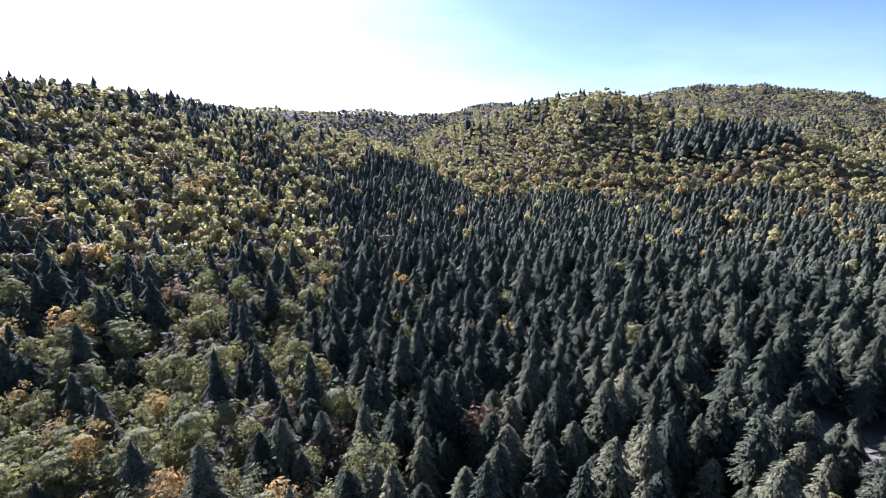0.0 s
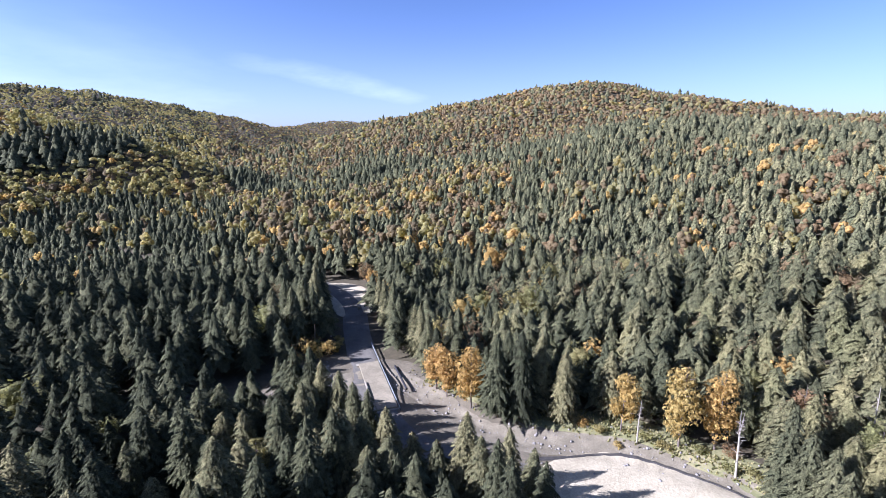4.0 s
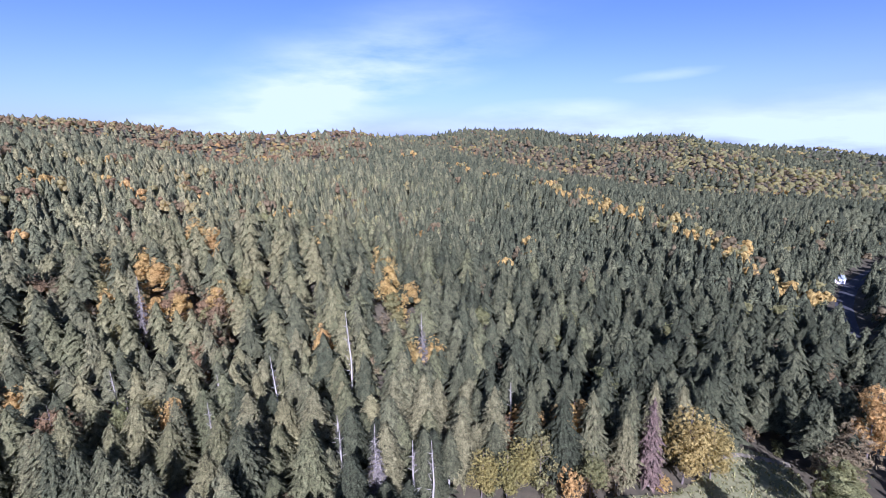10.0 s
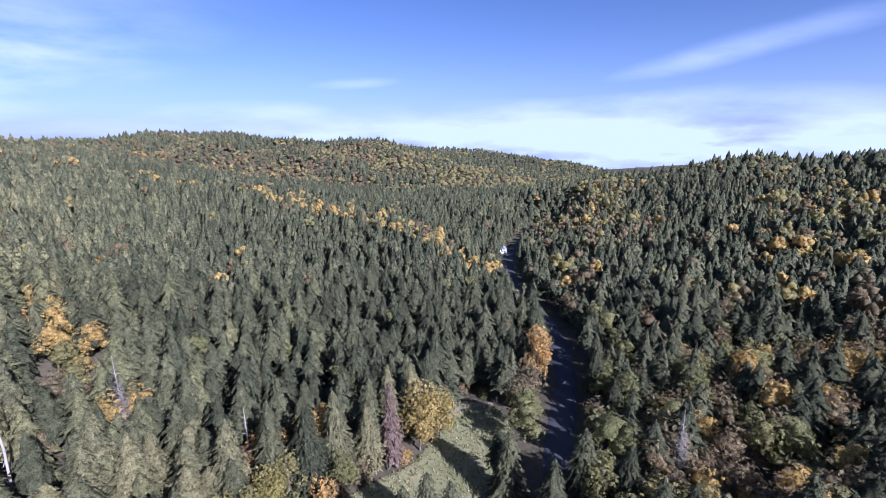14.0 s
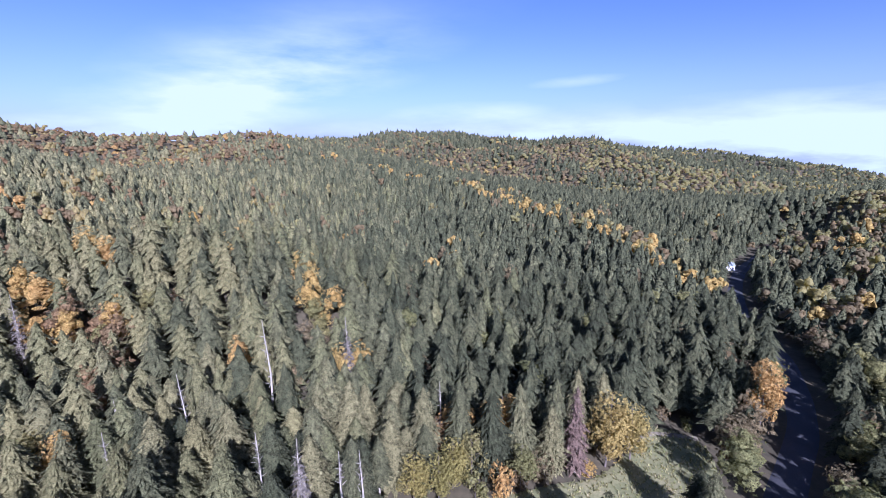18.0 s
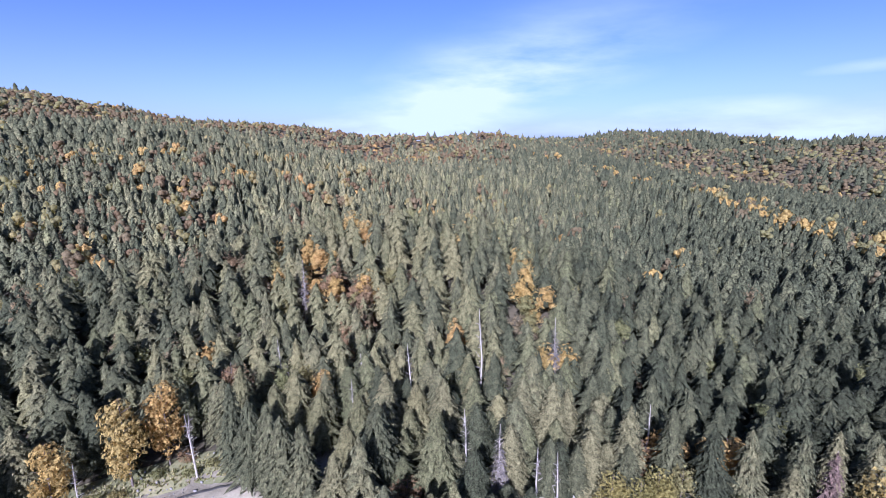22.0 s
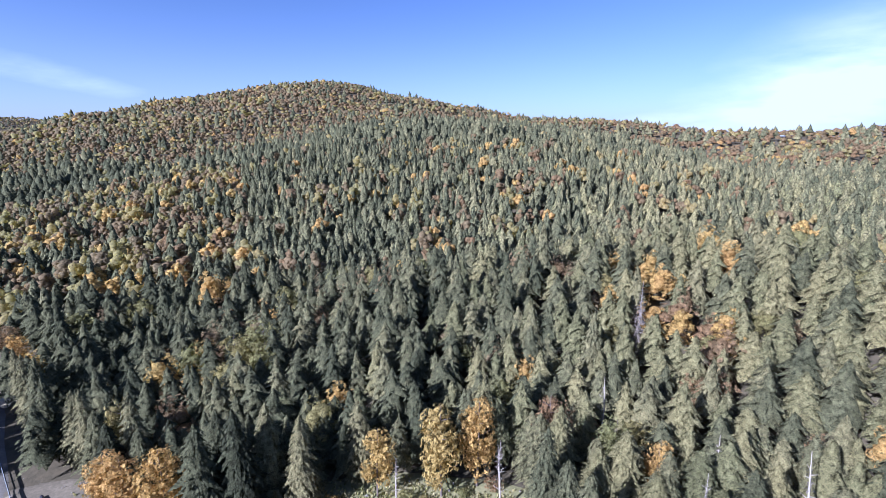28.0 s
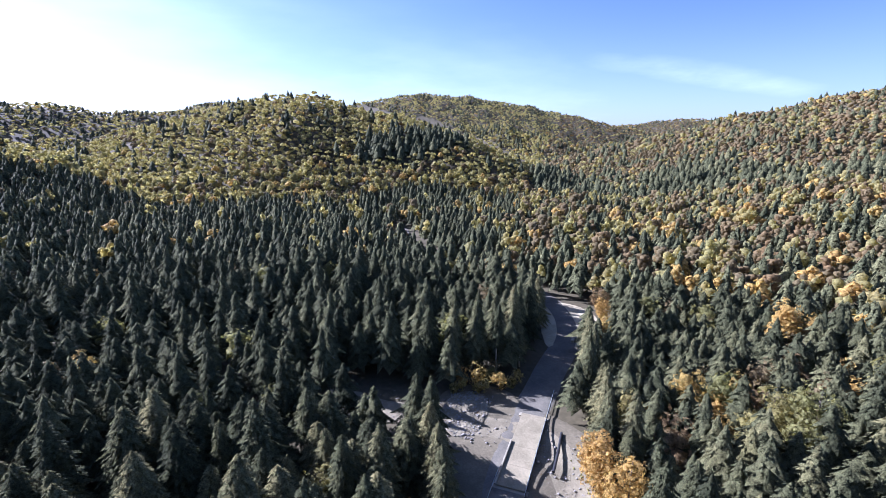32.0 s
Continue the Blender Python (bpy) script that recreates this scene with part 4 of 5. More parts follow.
GROUPS = ["spruces of the near wood"] * 5 + ["broadleaf trees of the near wood"] * 5 + ["dead trees"] * 2 + ["shrubs at the forest edge"] * 3 + ["firs of the near wood"] + ["dead trees"] + ["broadleaf trees of the near wood"] * 2
# trees that stand out, place by place: kind, x, y, scale, height factor
YARD_TREES = [
    (8, 96.4, -17.9, 1.05, 1.2), (7, 97.9, -6.9, 0.85, 1.15), (7, 97.5, -24.5, 1.0, 1.2), (9, 99, -38.5, 1.0, 1.15), (8, 86.5, -51.5, 0.7, 1.4), (5, 91, -47, 0.8, 1.3), (11, 91, -27, 0.95, 0.85), (11, 95, -10, 0.75, 0.8),
    (0, 81, -33.5, 1.0, 1.0), (2, 77, -35, 1.0, 1.15), (0, 71.5, -34.5, 1.0, 1.0), (1, 66, -35.5, 1.0, 0.95), (3, 60, -37, 0.9, 0.9), (1, 87, -33, 1.0, 1.0),
    (3, 95, 19.5, 1.05, 1.05), (0, 96, 14.5, 1.1, 1.1), (3, 99.5, 18, 1.0, 1.05), (1, 97.5, 5.5, 0.9, 1.05), (0, 100.5, 11, 1.0, 1.1),
]
YARD_SHRUBS = [(12, 95.5, -22, 0.8, 0.7), (12, 94.8, -15, 0.9, 0.6), (12, 96, -3, 0.9, 0.7), (13, 98, 1, 0.7, 0.7), (12, 92.5, -26.5, 0.8, 0.7), (12, 97, -12, 0.9, 0.7), (12, 91, -30, 0.8, 0.8), (12, 98.5, 6, 0.9, 0.7), (12, 110, 41, 1.0, 0.8), (12, 107.5, 36, 0.9, 0.8), (13, 93.5, -6, 0.6, 0.6), (14, 96.5, -27.5, 0.8, 0.8)]
MEADOW_TREES = [
    (18, -3.5, -92.5, 1.1, 1.05), (18, -8.5, -96.5, 0.95, 0.95), (16, 2.5, -88.5, 1.1, 1.0), (14, 8, -83.5, 1.3, 1.15), (14, 11.5, -81, 1.0, 1.0), (13, 15.5, -77.2, 1.3, 1.3), (12, 19.5, -75, 1.3, 1.1), (18, 25.5, -72, 0.7, 0.95), (18, 29.5, -70, 0.75, 0.9), (18, 24, -76, 0.75, 0.95), (5, 21, -78, 0.8, 0.95),
    (0, -18, -76, 0.9, 0.95), (2, -1.5, -65.5, 1.0, 1.05), (2, 2.2, -63.5, 1.0, 1.0), (2, -5.5, -64, 0.95, 1.05), (2, -23, -67.5, 0.95, 1.0), (3, -31, -73, 0.95, 0.9), (2, -37, -68, 1.0, 1.0), (7, -38.5, -117, 1.1, 1.2),
]
SOUTH_TREES = [
    (17, -92, -181, 1.0, 1.0),
    (8, -87.9, -173, 0.5, 0.6), (6, -73.3, -100.4, 1.15, 1.0), (8, -81.7, -94, 1.1, 1.0), (5, -66, -92, 1.1, 1.0), (8, -60, -58, 1.0, 1.0), (10, -50, -73, 1.0, 1.0), (12, 28, -71, 1.0, 0.8), (13, 0, -89, 0.9, 0.9), (14, -17, -114, 1.0, 0.9), (12, -22, -113, 1.0, 0.8),
    (5, 12, -80, 0.75, 0.9), (1, 7, -90, 1.0, 1.0), (0, 13, -86, 1.0, 1.05), (3, 18, -82, 1.0, 1.0), (1, 3, -95, 1.0, 1.0), (0, 24, -81, 1.0, 1.0), (1, -6, -103, 1.0, 1.0), (0, -2, -99, 1.0, 1.0),
]
PALE_TRUNKS = [(10, 43, -57, 1.0, 1.05), (11, 72, -66, 1.05, 1.05), (11, 65, -80, 1.15, 1.25), (11, 53.5, -60, 1.0, 0.85), (11, 37, -59.5, 0.95, 1.0), (11, 34.8, -60.4, 0.95, 0.95), (11, 49, -56, 0.95, 1.0), (11, 30, -87.5, 0.9, 0.9), (11, 86, -62, 0.9, 0.9), (11, 78, -54, 0.9, 0.9), (11, 103, -51, 0.9, 1.0), (10, 55, -96, 1.0, 1.15), (11, 96, -28.5, 0.8, 0.75), (10, 122, -70, 1.0, 1.1)]
BRIDGE_TREES = [
    (7, 100, 33, 0.95, 0.95), (8, 97, 26, 1.0, 1.1), (5, 135.5, 17.5, 1.25, 1.0), (7, 102.3, 36.6, 0.95, 0.9), (0, 112, 42.3, 0.85, 0.95), (1, 115.5, 45.3, 0.85, 1.05), (3, 107.5, 38.2, 0.85, 0.9), (0, 105, 32, 0.9, 0.9), (1, 110.5, 35.5, 0.95, 1.0), (5, 136, 24, 1.1, 1.0),
    (1, 119.5, 54, 0.85, 1.1), (1, 123, 57.5, 0.85, 1.15), (4, 127.5, 60.5, 0.9, 1.0), (1, 131.5, 64.5, 0.85, 1.1), (4, 136, 68.5, 0.85, 1.0), (7, 160, 84, 0.8, 0.9), (9, 166, 90, 0.9, 0.9), (1, 117, 48.5, 0.85, 1.0), (5, 116, 40, 0.9, 1.0), (8, 119, 39, 0.8, 0.95),
]
ROADSIDE_TREES = [
    (4, 115.2, 90.8, 1.0, 0.95), (4, 119, 88, 0.9, 0.9), (4, 121, 78.7, 0.8, 0.75), (2, 90.5, 74.5, 0.6, 0.95), (2, 87.5, 71, 0.55, 0.9), (1, 104, 86, 1.05, 1.05), (3, 110, 84, 1.0, 1.05), (0, 117, 84.5, 1.1, 1.05), (1, 123, 85, 1.1, 1.05), (4, 128, 88, 1.0, 1.0), (0, 133, 90, 1.05, 1.0), (1, 138, 94, 1.1, 1.0), (3, 99, 90, 1.0, 1.0), (0, 144, 97, 1.0, 1.0),
    (4, 113, 79, 0.95, 1.0),
]
ROADSIDE_SHRUBS = [(13, 105.4, 76.5, 1.4, 1.1), (12, 109.5, 74.6, 1.4, 1.0), (12, 113, 72, 1.3, 1.0), (13, 101.5, 79.5, 1.3, 1.0), (13, 108, 71.5, 1.3, 1.0), (12, 104, 73, 1.2, 1.0), (14, 111, 77, 1.2, 1.0), (12, 99.5, 76.5, 1.2, 1.0)]
WEST_YARD_TREES = [
    (0, 75, 43.5, 0.9, 0.95), (1, 72.5, 39.5, 0.9, 0.92), (0, 71.5, 35, 0.9, 0.85), (2, 69.5, 29, 0.85, 0.85), (3, 78, 53, 0.95, 0.95), (1, 79.5, 61, 0.95, 1.0), (0, 76.5, 48.5, 0.95, 0.95), (2, 69, 24, 0.85, 0.85), (3, 70, 19.5, 0.95, 0.95), (0, 67.5, 16, 0.9, 0.9), (1, 66.5, 11, 0.95, 0.95), (2, 66, 7.5, 0.95, 1.05), (1, 62, 5, 0.95, 0.9), (3, 80.5, 58, 0.95, 1.0), (1, 58, 9, 1.0, 1.0), (0, 56, -1, 0.95, 0.9), (1, 61, 12, 1.0, 1.0),
]
SINGLE = YARD_TREES + YARD_SHRUBS + MEADOW_TREES + SOUTH_TREES + PALE_TRUNKS + BRIDGE_TREES + ROADSIDE_TREES + ROADSIDE_SHRUBS + WEST_YARD_TREES


def north_wood(x, y):
    """The wood of larger, wider spaced trees."""
    az = np.degrees(np.arctan2(-x, y))
    return (az > -58) & (az < 150)


def sunlit_stand(x, y, seed):
    """Where trees in the painted sunlit tone stand among the spruces, on the slopes behind yard and meadow."""
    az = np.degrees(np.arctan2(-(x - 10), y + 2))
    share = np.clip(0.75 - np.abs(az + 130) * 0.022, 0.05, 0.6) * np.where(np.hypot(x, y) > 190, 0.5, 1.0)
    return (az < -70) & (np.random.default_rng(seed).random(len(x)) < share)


def near_forest():
    """The nearest trees, each a thing of its own, and the wood behind them."""
    g = np.random.default_rng(21)
    xa, ya = scatter(6, 190, 5.4, 10)
    xb, yb = scatter(6, 190, 4.9, 13)
    na, nb = north_wood(xa, ya), north_wood(xb, yb)
    x, y = np.concatenate([xa[na], xb[~nb]]), np.concatenate([ya[na], yb[~nb]])
    ok = np.ones(len(x), bool)
    for k, sx_, sy_, sc, hs in SINGLE:
        ok &= np.hypot(x - sx_, y - sy_) > (3.4 if k < 10 else 2.4)
    x, y = x[ok], y[ok]
    d = np.hypot(x - 18, y + 4)
    p = choose(x, y, 12, [0, 1, 2, 3, 4], [5, 6], [7, 8], [9])
    big = north_wood(x, y) & (p[:, 0] < 5)
    p[:, 4] *= np.where(big, 1.12, 1.06)
    p[:, 5] *= np.where(big, 0.98, 0.93)
    pale = (p[:, 0] < 5) & (d > 40) & sunlit_stand(x, y, 15)
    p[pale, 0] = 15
    under = np.hypot(x - np.clip(x, 0, 41), y + 5) < 40          # right under the eye, never in view
    near = np.argsort(d + 400 * under)
    spruces = [i for i in near if p[i, 0] < 5 or p[i, 0] == 15][:260]
    leafy = [i for i in near if 5 <= p[i, 0] < 15 and d[i] < 120][:130]
    first = {}
    for k, sx_, sy_, sc, hs in SINGLE + [(int(p[i, 0]), p[i, 1], p[i, 2], p[i, 4], p[i, 5] / p[i, 4]) for i in spruces + leafy]:
        if k not in first:
            first[k] = MAKERS[k]()
            first[k]["group"] = GROUPS[k]
        lean = abs(g.normal()) * (1.2 if k != 11 else 3.0)
        copy_thing(first[k], stand(sx_, sy_, sc, hs * 0.96, g.uniform(0, 6.28), lean, g.uniform(0, 6.28)))
    for ob in first.values():
        take_away(ob)
    rest = np.ones(len(p), bool)
    rest[spruces + leafy] = False
    q = p[rest]
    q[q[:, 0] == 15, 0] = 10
    kinds = [(*spruce_crown(hh, rr, n, 6, sd, bs, 0.25, 44, 1.15), 0) for hh, rr, n, sd, bs in ((17.5, 4.1, 11, 71, 0.28), (18.5, 3.8, 11, 72, 0.28), (16, 3.9, 10, 73, 0.28), (18, 4.3, 11, 74, 0.28), (19.5, 3.5, 10, 75, 0.4))]
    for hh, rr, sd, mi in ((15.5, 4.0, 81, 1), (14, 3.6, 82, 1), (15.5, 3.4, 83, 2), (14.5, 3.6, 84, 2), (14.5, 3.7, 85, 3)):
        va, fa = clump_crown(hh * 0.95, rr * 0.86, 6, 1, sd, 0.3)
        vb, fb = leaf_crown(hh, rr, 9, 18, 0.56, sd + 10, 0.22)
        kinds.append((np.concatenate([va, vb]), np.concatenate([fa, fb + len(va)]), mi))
    kinds += [(*spruce_crown(18, 4.0, 11, 6, 76, 0.28, 0.25, 44, 1.15), 4)]
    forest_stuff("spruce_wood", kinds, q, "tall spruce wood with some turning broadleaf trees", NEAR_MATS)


def middle_forest():
    mid = [(*spruce_crown(hh, rr, 4, 4, sd, 0.38, 0.22, 6, 1.6), 0) for hh, rr, sd in ((15.5, 4.2, 41), (16.5, 4.0, 42), (14, 4.0, 43), (15.5, 4.5, 44))]
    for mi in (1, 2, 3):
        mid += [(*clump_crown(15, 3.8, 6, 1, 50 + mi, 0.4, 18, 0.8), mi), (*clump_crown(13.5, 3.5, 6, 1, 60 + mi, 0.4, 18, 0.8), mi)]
    mid += [(*spruce_crown(15.5, 4.1, 4, 4, 45, 0.38, 0.22, 6, 1.6), 4)]
    x, y = scatter(190, 420, 5.0, 8)
    p = choose(x, y, 9, [0, 1, 2, 3], [4, 5], [6, 7], [8, 9])
    p = p[seen_from_above(p[:, 1], p[:, 2], p[:, 3])]
    p[sunlit_stand(p[:, 1], p[:, 2], 14) & (p[:, 0] < 4), 0] = 10
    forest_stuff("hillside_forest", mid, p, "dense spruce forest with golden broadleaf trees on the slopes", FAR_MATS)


def far_forest():
    far = [(*tier_cone(16.5, 3.3, 3, 5, 11), 0), (*tier_cone(17.5, 3.2, 3, 5, 12), 0), (*tier_cone(15, 3.2, 3, 5, 13), 0)]
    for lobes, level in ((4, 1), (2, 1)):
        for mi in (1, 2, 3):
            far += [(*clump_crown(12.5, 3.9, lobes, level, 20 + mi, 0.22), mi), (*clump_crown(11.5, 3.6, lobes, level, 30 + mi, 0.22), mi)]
    rows = []
    for r0, r1, gap, grow, k, seed in ((420, 700, 6.4, 1.1, 3, 3), (700, 1250, 8.2, 1.25, 9, 4), (1250, 2900, 14.0, 1.6, 9, 5)):
        x, y = scatter(r0, r1, gap, seed)
        p = choose(x, y, seed + 5, [0, 1, 2], [k, k + 1], [k + 2, k + 3], [k + 4, k + 5])
        p = p[seen_from_above(p[:, 1], p[:, 2], p[:, 3])]
        p[:, 4] *= grow
        rows.append(p)
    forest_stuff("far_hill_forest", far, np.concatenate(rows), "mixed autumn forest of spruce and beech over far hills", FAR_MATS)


# ---- the bridge, the yard and their things ----
# same dusty road, paler: the sun on the bridge put into its colour
M_SUNLIT_DECK = patchy("dusty_sunlit_deck", [(0.36, (0.18, 0.155, 0.098)), (0.5, (0.245, 0.212, 0.136)), (0.64, (0.32, 0.275, 0.18))], 0.25, 2.5)
M_CONCRETE = plain("pale_concrete", (0.30, 0.27, 0.20), 0.85, 0, 0.5, 0.16, 0.3, 12)
M_STEEL = plain("galvanised_steel", (0.42, 0.46, 0.45), 0.45, 0.6, 1.2, 0.15, 0.1, 20)
M_DARK = plain("dark_steel", (0.05, 0.05, 0.055), 0.6, 0.3, 1.5, 0.25, 0.2, 20)
M_PIPE = plain("black_plastic_pipe", (0.03, 0.03, 0.032), 0.5, 0, 1.5, 0.2, 0.1, 20)
M_HUT = plain("green_painted_boards", (0.028, 0.105, 0.075), 0.6, 0, 1.0, 0.18, 0.2, 18)
M_HUT_TRIM = plain("pale_green_paint", (0.38, 0.50, 0.44), 0.6, 0, 1.0, 0.12, 0.1, 18)
M_ROOF = plain("white_sheet_roofing", (0.80, 0.80, 0.79), 0.45, 0, 0.8, 0.05, 0.1, 10)
M_GLASS = plain("dark_window_glass", (0.03, 0.035, 0.04), 0.08, 0, 1.0, 0.1, 0.0, 5)
M_TIMBER = plain("weathered_timber", (0.22, 0.18, 0.14), 0.85, 0, 1.5, 0.3, 0.4, 16)
M_STONE = plain("pale_river_stone", (0.26, 0.24, 0.205), 0.9, 0, 0.4, 0.3, 0.4, 8)


def box(w, d, h, at=(0, 0, 0), bevel=0.02, turn=None):
    """A bevelled box standing on its base point."""
    bm = bmesh.new()
    bmesh.ops.create_cube(bm, size=1)
    for v in bm.verts:
        v.co = Vector((v.co.x * w, v.co.y * d, (v.co.z + 0.5) * h))
    if bevel:
        bmesh.ops.bevel(bm, geom=bm.edges[:], offset=bevel, segments=1, affect="EDGES")
    if turn is not None:
        bmesh.ops.transform(bm, matrix=turn, verts=bm.verts)
    bmesh.ops.translate(bm, vec=at, verts=bm.verts)
    return bm


def rod(p0, p1, r, sides=8, r1=None):
    bm = bmesh.new()
    d = Vector(p1) - Vector(p0)
    bmesh.ops.create_cone(bm, cap_ends=True, segments=sides, radius1=r, radius2=r if r1 is None else r1, depth=d.length)
    bmesh.ops.transform(bm, matrix=Matrix.Translation((Vector(p0) + Vector(p1)) / 2) @ d.to_track_quat("Z", "Y").to_matrix().to_4x4(), verts=bm.verts)
    return bm


def solid(name, bm, mat, parent=None, label=""):
    me = bpy.data.meshes.new(name)
    bm.to_mesh(me)
    bm.free()
    me.materials.append(mat)
    ob = new(name, me)
    ob.parent = parent
    if label:
        ob["label"] = label
    return ob


BR = Matrix.Translation((89.0, 43.9, 0.0)) @ Matrix.Rotation(math.atan2(0.61, 0.79), 4, "Z")   # along the bridge


def bridge():
    root = tagged(new("bridge"), "low concrete road bridge over the stony stream", "bridge")
    root.matrix_world = BR
    for k in range(4):
        solid("deck_slab", box(5.985, 5.4, 0.5, (3.2 + 6.0 * k, 0, 0.1), 0.03), M_SUNLIT_DECK, root, "dusty road slab in a painted sunlit tone")
    for s in (1.2, 25.2):
        solid("abutment", box(1.2, 6.6, 2.2, (s - 1.0, 0, -1.95), 0.05), M_CONCRETE, root)
    solid("kerb", box(13.5, 0.35, 0.42, (6.6, 2.72, 0.61), 0.04), M_CONCRETE, root, "pale concrete kerb")
    rail = tagged(new("guard_rail"), "galvanised steel guard rail along the road edge", "guard rail")
    rail.matrix_world = BR
    for k in range(15):
        solid("post", box(0.14, 0.14, 1.25, (-1.0 + 2.55 * k, -2.95, 0.05), 0.02), M_DARK, rail)
    for z, h in ((0.95, 0.34), (0.5, 0.12)):
        solid("beam", box(37.0, 0.10, h, (17.0, -2.86, z), 0.03), M_STEEL if h > 0.2 else M_DARK, rail)
    short = tagged(new("guard_rail"), "short dark steel guard rail where the bridge begins", "guard rail")
    short.matrix_world = BR
    for k in range(7):
        solid("post", box(0.12, 0.12, 1.05, (-11.0 + 2.5 * k, 3.15, 0.05), 0.02), M_DARK, short)
    solid("beam", box(16.0, 0.09, 0.3, (-3.5, 3.07, 0.75), 0.03), M_STEEL, short)
    pipe = tagged(new("drain_pipe"), "long black pipe lying beside the road", "pipe")
    solid("pipe_length", rod((99.0, 43.2, 0.25), (104.0, 47.0, 0.2), 0.28, 10), M_PIPE, pipe)
    solid("pipe_length", rod((104.0, 47.0, 0.2), (109.0, 51.0, 0.3), 0.28, 10), M_PIPE, pipe)
    solid("coupling", rod((103.7, 46.77, 0.21), (104.3, 47.23, 0.21), 0.34, 10), M_PIPE, pipe)


def hut():
    z0 = float(height(72.6, -27.4)) + 0.36
    root = tagged(new("site_hut"), "small green site hut with a white roof", "hut")
    root.matrix_world = pose(72.6, -27.4, z0, 0, 0, -14) @ Matrix.Scale(0.86, 4)
    w, d, h = 2.5, 3.0, 2.2
    for sx_ in (-1, 1):
        for sy_ in (-1, 1):
            solid("skid", box(0.25, 0.25, 0.2, (sx_ * w * 0.4, sy_ * d * 0.42, -0.05), 0.02), M_TIMBER, root)
            solid("corner_post", box(0.11, 0.11, h, (sx_ * w / 2, sy_ * d / 2, 0.12), 0.01), M_HUT_TRIM, root)
    for sx_ in (-1, 1):
        for k in range(12):
            if sx_ < 0 and 4 <= k <= 6:
                continue
            solid("board", box(0.04, d / 12 - 0.01, h, (sx_ * (w / 2 - 0.01), -d / 2 + d / 12 * (k + 0.5), 0.12), 0), M_HUT, root)
    for sy_ in (-1, 1):
        for k in range(10):
            solid("board", box(w / 10 - 0.01, 0.04, h, (-w / 2 + w / 10 * (k + 0.5), sy_ * (d / 2 - 0.01), 0.12), 0), M_HUT, root)
    door = solid("door", box(0.05, 0.74, 1.95, (-w / 2, -0.125, 0.14), 0.01), M_HUT_TRIM, root, "pale green door")
    solid("door_handle", box(0.05, 0.05, 0.14, (-w / 2 - 0.05, 0.15, 1.05), 0.01), M_DARK, door)
    win = solid("window_frame", box(0.05, 0.7, 0.6, (-w / 2 - 0.03, 0.95, 1.1), 0.01), M_HUT_TRIM, root)
    solid("pane", box(0.03, 0.58, 0.48, (-w / 2 - 0.05, 0.95, 1.16), 0), M_GLASS, win)
    tilt = Matrix.Rotation(radians(-5), 4, "Y")
    for k in range(5):
        solid("roof_sheet", box(w + 0.5, (d + 0.5) / 5 - 0.012, 0.07, (0, -(d + 0.5) / 2 + (d + 0.5) / 5 * (k + 0.5), h + 0.24), 0.01, tilt), M_ROOF, root)


def utility_pole():
    z0 = float(height(102.9, 36.5))
    root = tagged(new("utility_pole"), "weathered wooden utility pole with a cross arm", "pole")
    root.matrix_world = pose(102.9, 36.5, z0, 2, -3, 20)
    solid("shaft", rod((0, 0, -0.5), (0, 0, 9.5), 0.17, 8, 0.11), M_TIMBER, root)
    arm = solid("cross_arm", box(0.12, 2.4, 0.14, (0.14, 0, 8.4), 0.01), M_TIMBER, root)
    for yy in (-1.05, -0.35, 0.35, 1.05):
        solid("insulator", rod((0.14, yy, 8.5), (0.14, yy, 8.78), 0.06, 6, 0.04), M_HUT_TRIM, arm)


def stones():
    """Stones of the stream bed and the gravel bank."""
    bm = bmesh.new()
    bmesh.ops.create_icosphere(bm, subdivisions=1, radius=1)
    V0 = np.array([v.co[:] for v in bm.verts])
    F0 = np.array([[v.index for v in f.verts] for f in bm.faces])
    bm.free()
    g = np.random.default_rng(31)
    Vs, Fs, Ts = [], [], []
    k = 0
    while k < 1900:
        c = BED_L[g.integers(len(BED_L))] + g.normal(size=2) * 4.2
        if k >= 1100:                            # on the heap beside the bridge
            hu, hv = g.uniform(-9, 9), g.uniform(-5, 5)
            c = np.array([95.5 + 0.788 * hu - 0.616 * hv, 68.5 + 0.616 * hu + 0.788 * hv])
        if dist_to(ROAD_L, c[0], c[1]) < 3.4 or (inside(YARD, c[0], c[1]) and g.random() < 0.8):
            k += 1
            continue
        r = 0.09 + 0.3 * g.random() ** 5
        v = V0 * (0.75 + 0.5 * g.random((len(V0), 1))) * r * np.array([1.2, 1, 0.65])
        v = v + np.array([c[0], c[1], float(height(c[0], c[1])) + (0.32 if k < 1100 else 0.25 + 0.4 * max(0.0, 1 - (hu / 9.5) ** 2 - (hv / 5.5) ** 2))])
        Vs.append(v)
        Fs.append(F0 + len(V0) * (len(Vs) - 1))
        Ts.append(np.full(len(V0), g.random()))
        k += 1
    me = mesh_from("stones", np.concatenate(Vs), np.concatenate(Fs), [M_STONE], np.concatenate(Ts))
    tagged(new("stream_stones", me), "pale rounded stones strewn over stream bed and heap", "stones", kind="stuff")


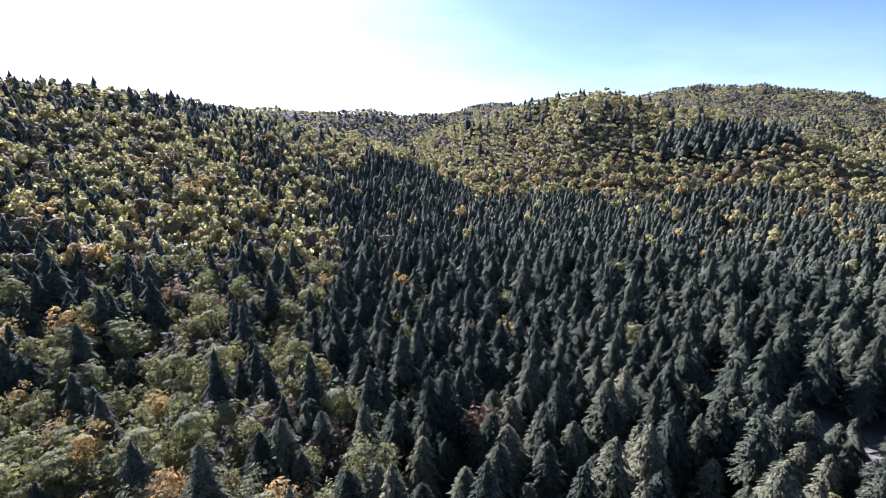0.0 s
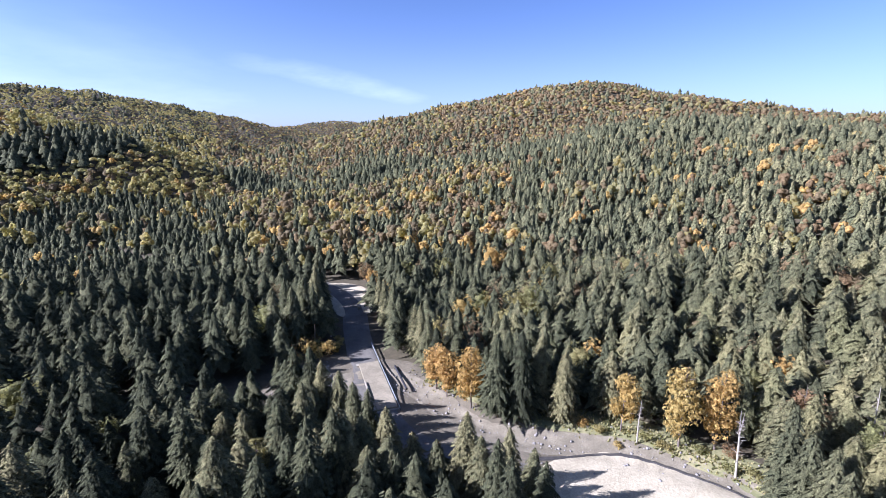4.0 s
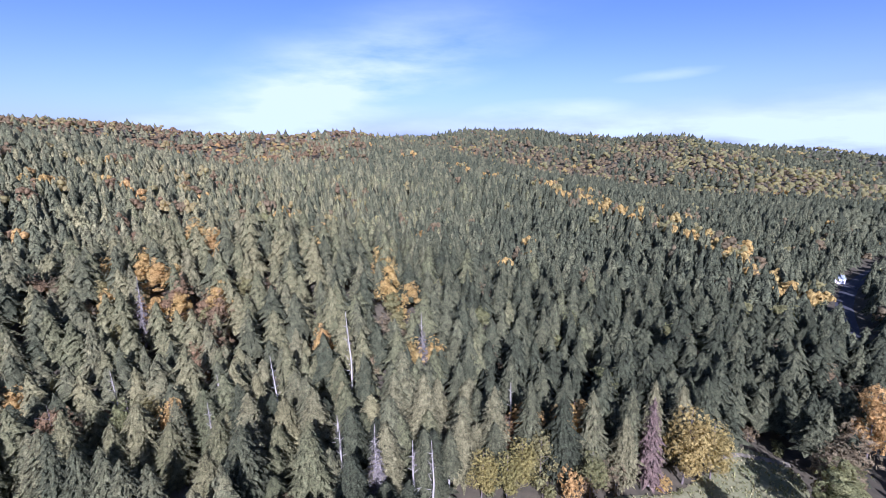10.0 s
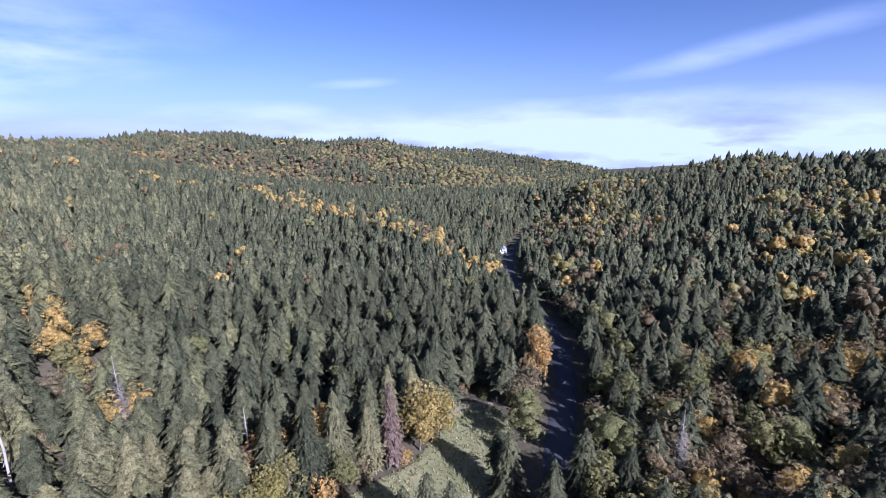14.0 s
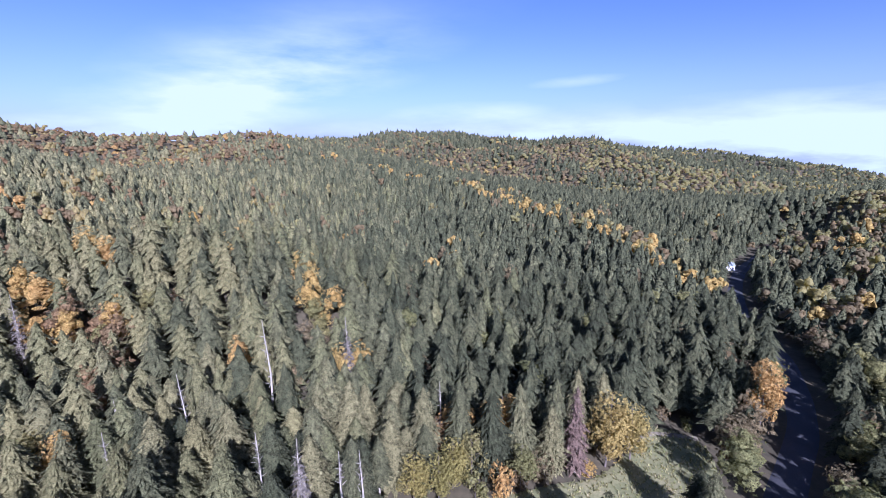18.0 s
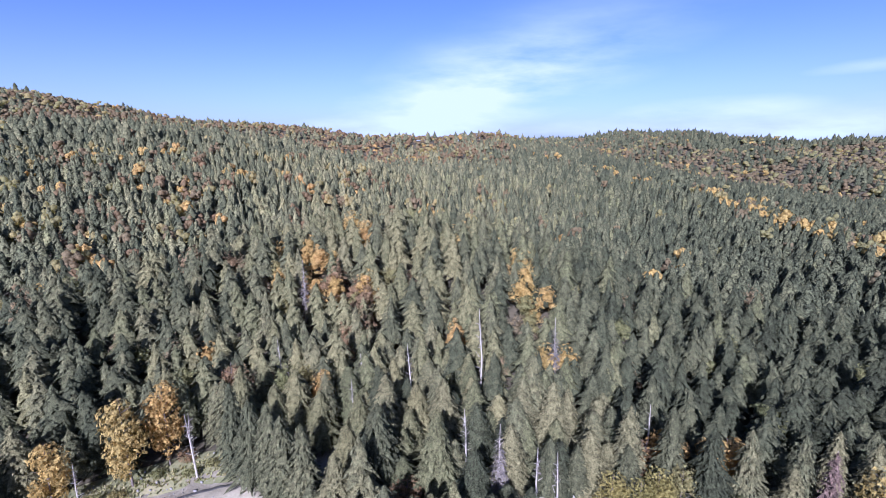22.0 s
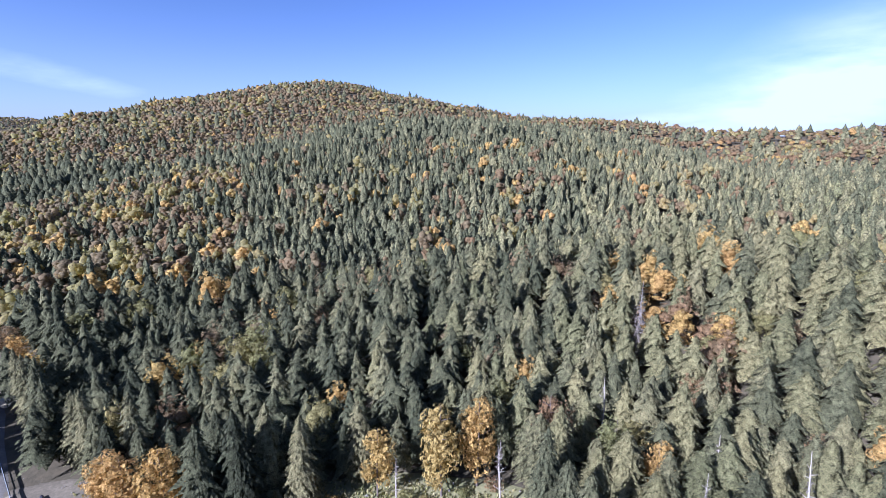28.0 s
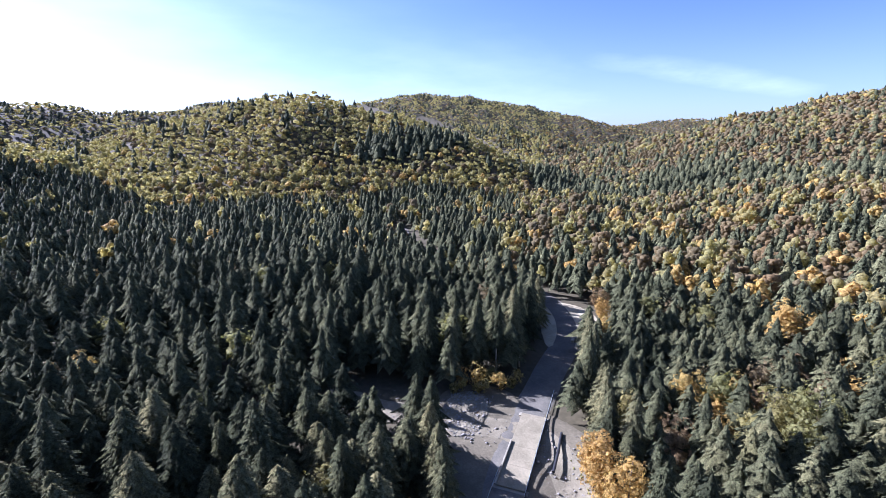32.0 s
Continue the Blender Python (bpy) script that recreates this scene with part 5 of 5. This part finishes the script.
def gravel_mound():
    """A low heap of pale gravel beside the bridge."""
    g = np.linspace(-1, 1, 61)
    X, Y = np.meshgrid(g, g, indexing="ij")
    r = np.hypot(X, Y)
    a = radians(38)
    px = 95.5 + (X * 9.5) * math.cos(a) - (Y * 5.5) * math.sin(a)
    py = 68.5 + (X * 9.5) * math.sin(a) + (Y * 5.5) * math.cos(a)
    bump = np.clip(1 - r ** 2, -0.2, 1) * 0.4 * (1 + 0.4 * np.sin(px * 1.1) * np.cos(py * 0.9)) + 0.06 * np.sin(px * 2.3 + py) * np.cos(py * 2.9) + 0.07 * np.random.default_rng(5).normal(size=X.shape)
    z = height(px, py) + 0.25 + bump - 0.4 * (r > 1)
    idx = np.arange(X.size).reshape(X.shape)
    f = np.stack([idx[:-1, :-1], idx[1:, :-1], idx[1:, 1:], idx[:-1, 1:]], -1).reshape(-1, 4)
    me = mesh_from("gravel_mound", np.stack([px, py, z], -1).reshape(-1, 3), f, [M_BED], smooth=False)
    tagged(new("gravel_mound", me), "low heap of pale gravel beside the bridge", "gravel heap", kind="structure")


def concrete_block():
    z0 = float(height(145, 82))
    ob = solid("concrete_block", box(2.4, 0.9, 0.9, (0, 0, 0), 0.06), M_CONCRETE)
    ob.matrix_world = pose(145, 82, z0 + 0.22, 0, 0, 35)
    tagged(ob, "pale concrete barrier block beside the gravel turnout", "concrete block")


def roadside_house():
    """A small white house far down the valley road."""
    z0 = float(height(-80, -302))
    root = tagged(new("house"), "small white house with a pale roof beside the valley road", "house")
    root.matrix_world = pose(-80, -302, z0, 0, 0, 18) @ Matrix.Diagonal((0.7, 0.7, 0.85, 1))
    solid("wall", box(7.0, 6.0, 3.2, (0, 0, 0), 0.03), M_ROOF, root)
    bm = bmesh.new()
    v = [bm.verts.new(c) for c in ((-3.9, -3.4, 3.15), (3.9, -3.4, 3.15), (3.9, 3.4, 3.15), (-3.9, 3.4, 3.15), (-3.9, 0, 5.4), (3.9, 0, 5.4))]
    for f in ((0, 1, 5, 4), (2, 3, 4, 5), (0, 4, 3), (1, 2, 5), (3, 2, 1, 0)):
        bm.faces.new([v[i] for i in f])
    solid("roof", bm, M_STEEL, root, "pale metal roof")
    for k in (-2.0, 0.2):
        solid("window", box(0.9, 0.06, 1.1, (k, 3.0, 1.1), 0.01), M_GLASS, root)
    solid("door", box(0.95, 0.06, 2.05, (2.2, 3.0, 0.02), 0.01), M_TIMBER, root)


def hamlet():
    """White houses on a pale field far down the valley."""
    ring = [(-372 + 46 * math.cos(k * 0.6283), -822 + 30 * math.sin(k * 0.6283)) for k in range(10)]
    patch("far_field", ring, M_GRAVEL, 1.2, "pale mown field round a far hamlet", "field", 6.0)
    for x, y, turn, s in ((-352, -806, 20, 1.0), (-366, -818, 55, 1.2), (-386, -812, 10, 0.9), (-394, -832, 35, 1.1), (-376, -836, 70, 1.0)):
        root = tagged(new("house"), "small white house with a grey roof in a far hamlet", "house", "houses of the far hamlet")
        root.matrix_world = pose(x, y, float(height(x, y)) + 1.0, 0, 0, turn) @ Matrix.Diagonal((s, s, s, 1))
        solid("wall", box(10, 8, 4.5, (0, 0, 0), 0.05), M_ROOF, root)
        bm = bmesh.new()
        v = [bm.verts.new(q) for q in ((-5.5, -4.6, 4.4), (5.5, -4.6, 4.4), (5.5, 4.6, 4.4), (-5.5, 4.6, 4.4), (-5.5, 0, 7.6), (5.5, 0, 7.6))]
        for f in ((0, 1, 5, 4), (2, 3, 4, 5), (0, 4, 3), (1, 2, 5), (3, 2, 1, 0)):
            bm.faces.new([v[i] for i in f])
        solid("roof", bm, M_STEEL, root, "grey metal roof")
        for k in (-3.0, 0.0, 3.0):
            solid("window", box(1.1, 0.08, 1.3, (k, 4.0, 1.6), 0.01), M_GLASS, root)


def grass_tufts():
    """Tufts of long grass over the meadow and the bank."""
    g = np.random.default_rng(44)
    o = smooth_line(MEADOW + MEADOW[:1])
    c = g.uniform(o.min(0), o.max(0), (9000, 2))
    c = c[inside(o, c[:, 0], c[:, 1])][:1500]
    b = BANK_L[g.integers(len(BANK_L), size=1600)] + g.normal(size=(1600, 2)) * 2.2
    b = b[~inside(YARD, b[:, 0], b[:, 1]) & (dist_to(WET_L, b[:, 0], b[:, 1]) > 3.0)]
    c = np.concatenate([c, b])
    z = height(c[:, 0], c[:, 1]) + 0.2
    V, F = [], []
    for (x, y), z0 in zip(c, z):
        for _ in range(3):
            a, r, h = g.random() * 6.28, 0.12 + 0.2 * g.random(), 0.25 + 0.45 * g.random()
            dx, dy = math.cos(a), math.sin(a)
            i = len(V)
            V += [(x - dy * r, y + dx * r, z0), (x + dy * r, y - dx * r, z0), (x + dx * h * 0.5, y + dy * h * 0.5, z0 + h)]
            F.append((i, i + 1, i + 2))
    me = mesh_from("tufts", np.array(V), np.array(F), [M_TUFT], np.repeat(g.random(len(V) // 3), 3))
    tagged(new("grass_tufts", me), "tufts of dry yellow-green grass", "grass", kind="stuff")


gravel_mound()
concrete_block()
grass_tufts()
roadside_house()
hamlet()
bridge()
hut()
utility_pole()
stones()
far_forest()
middle_forest()
near_forest()
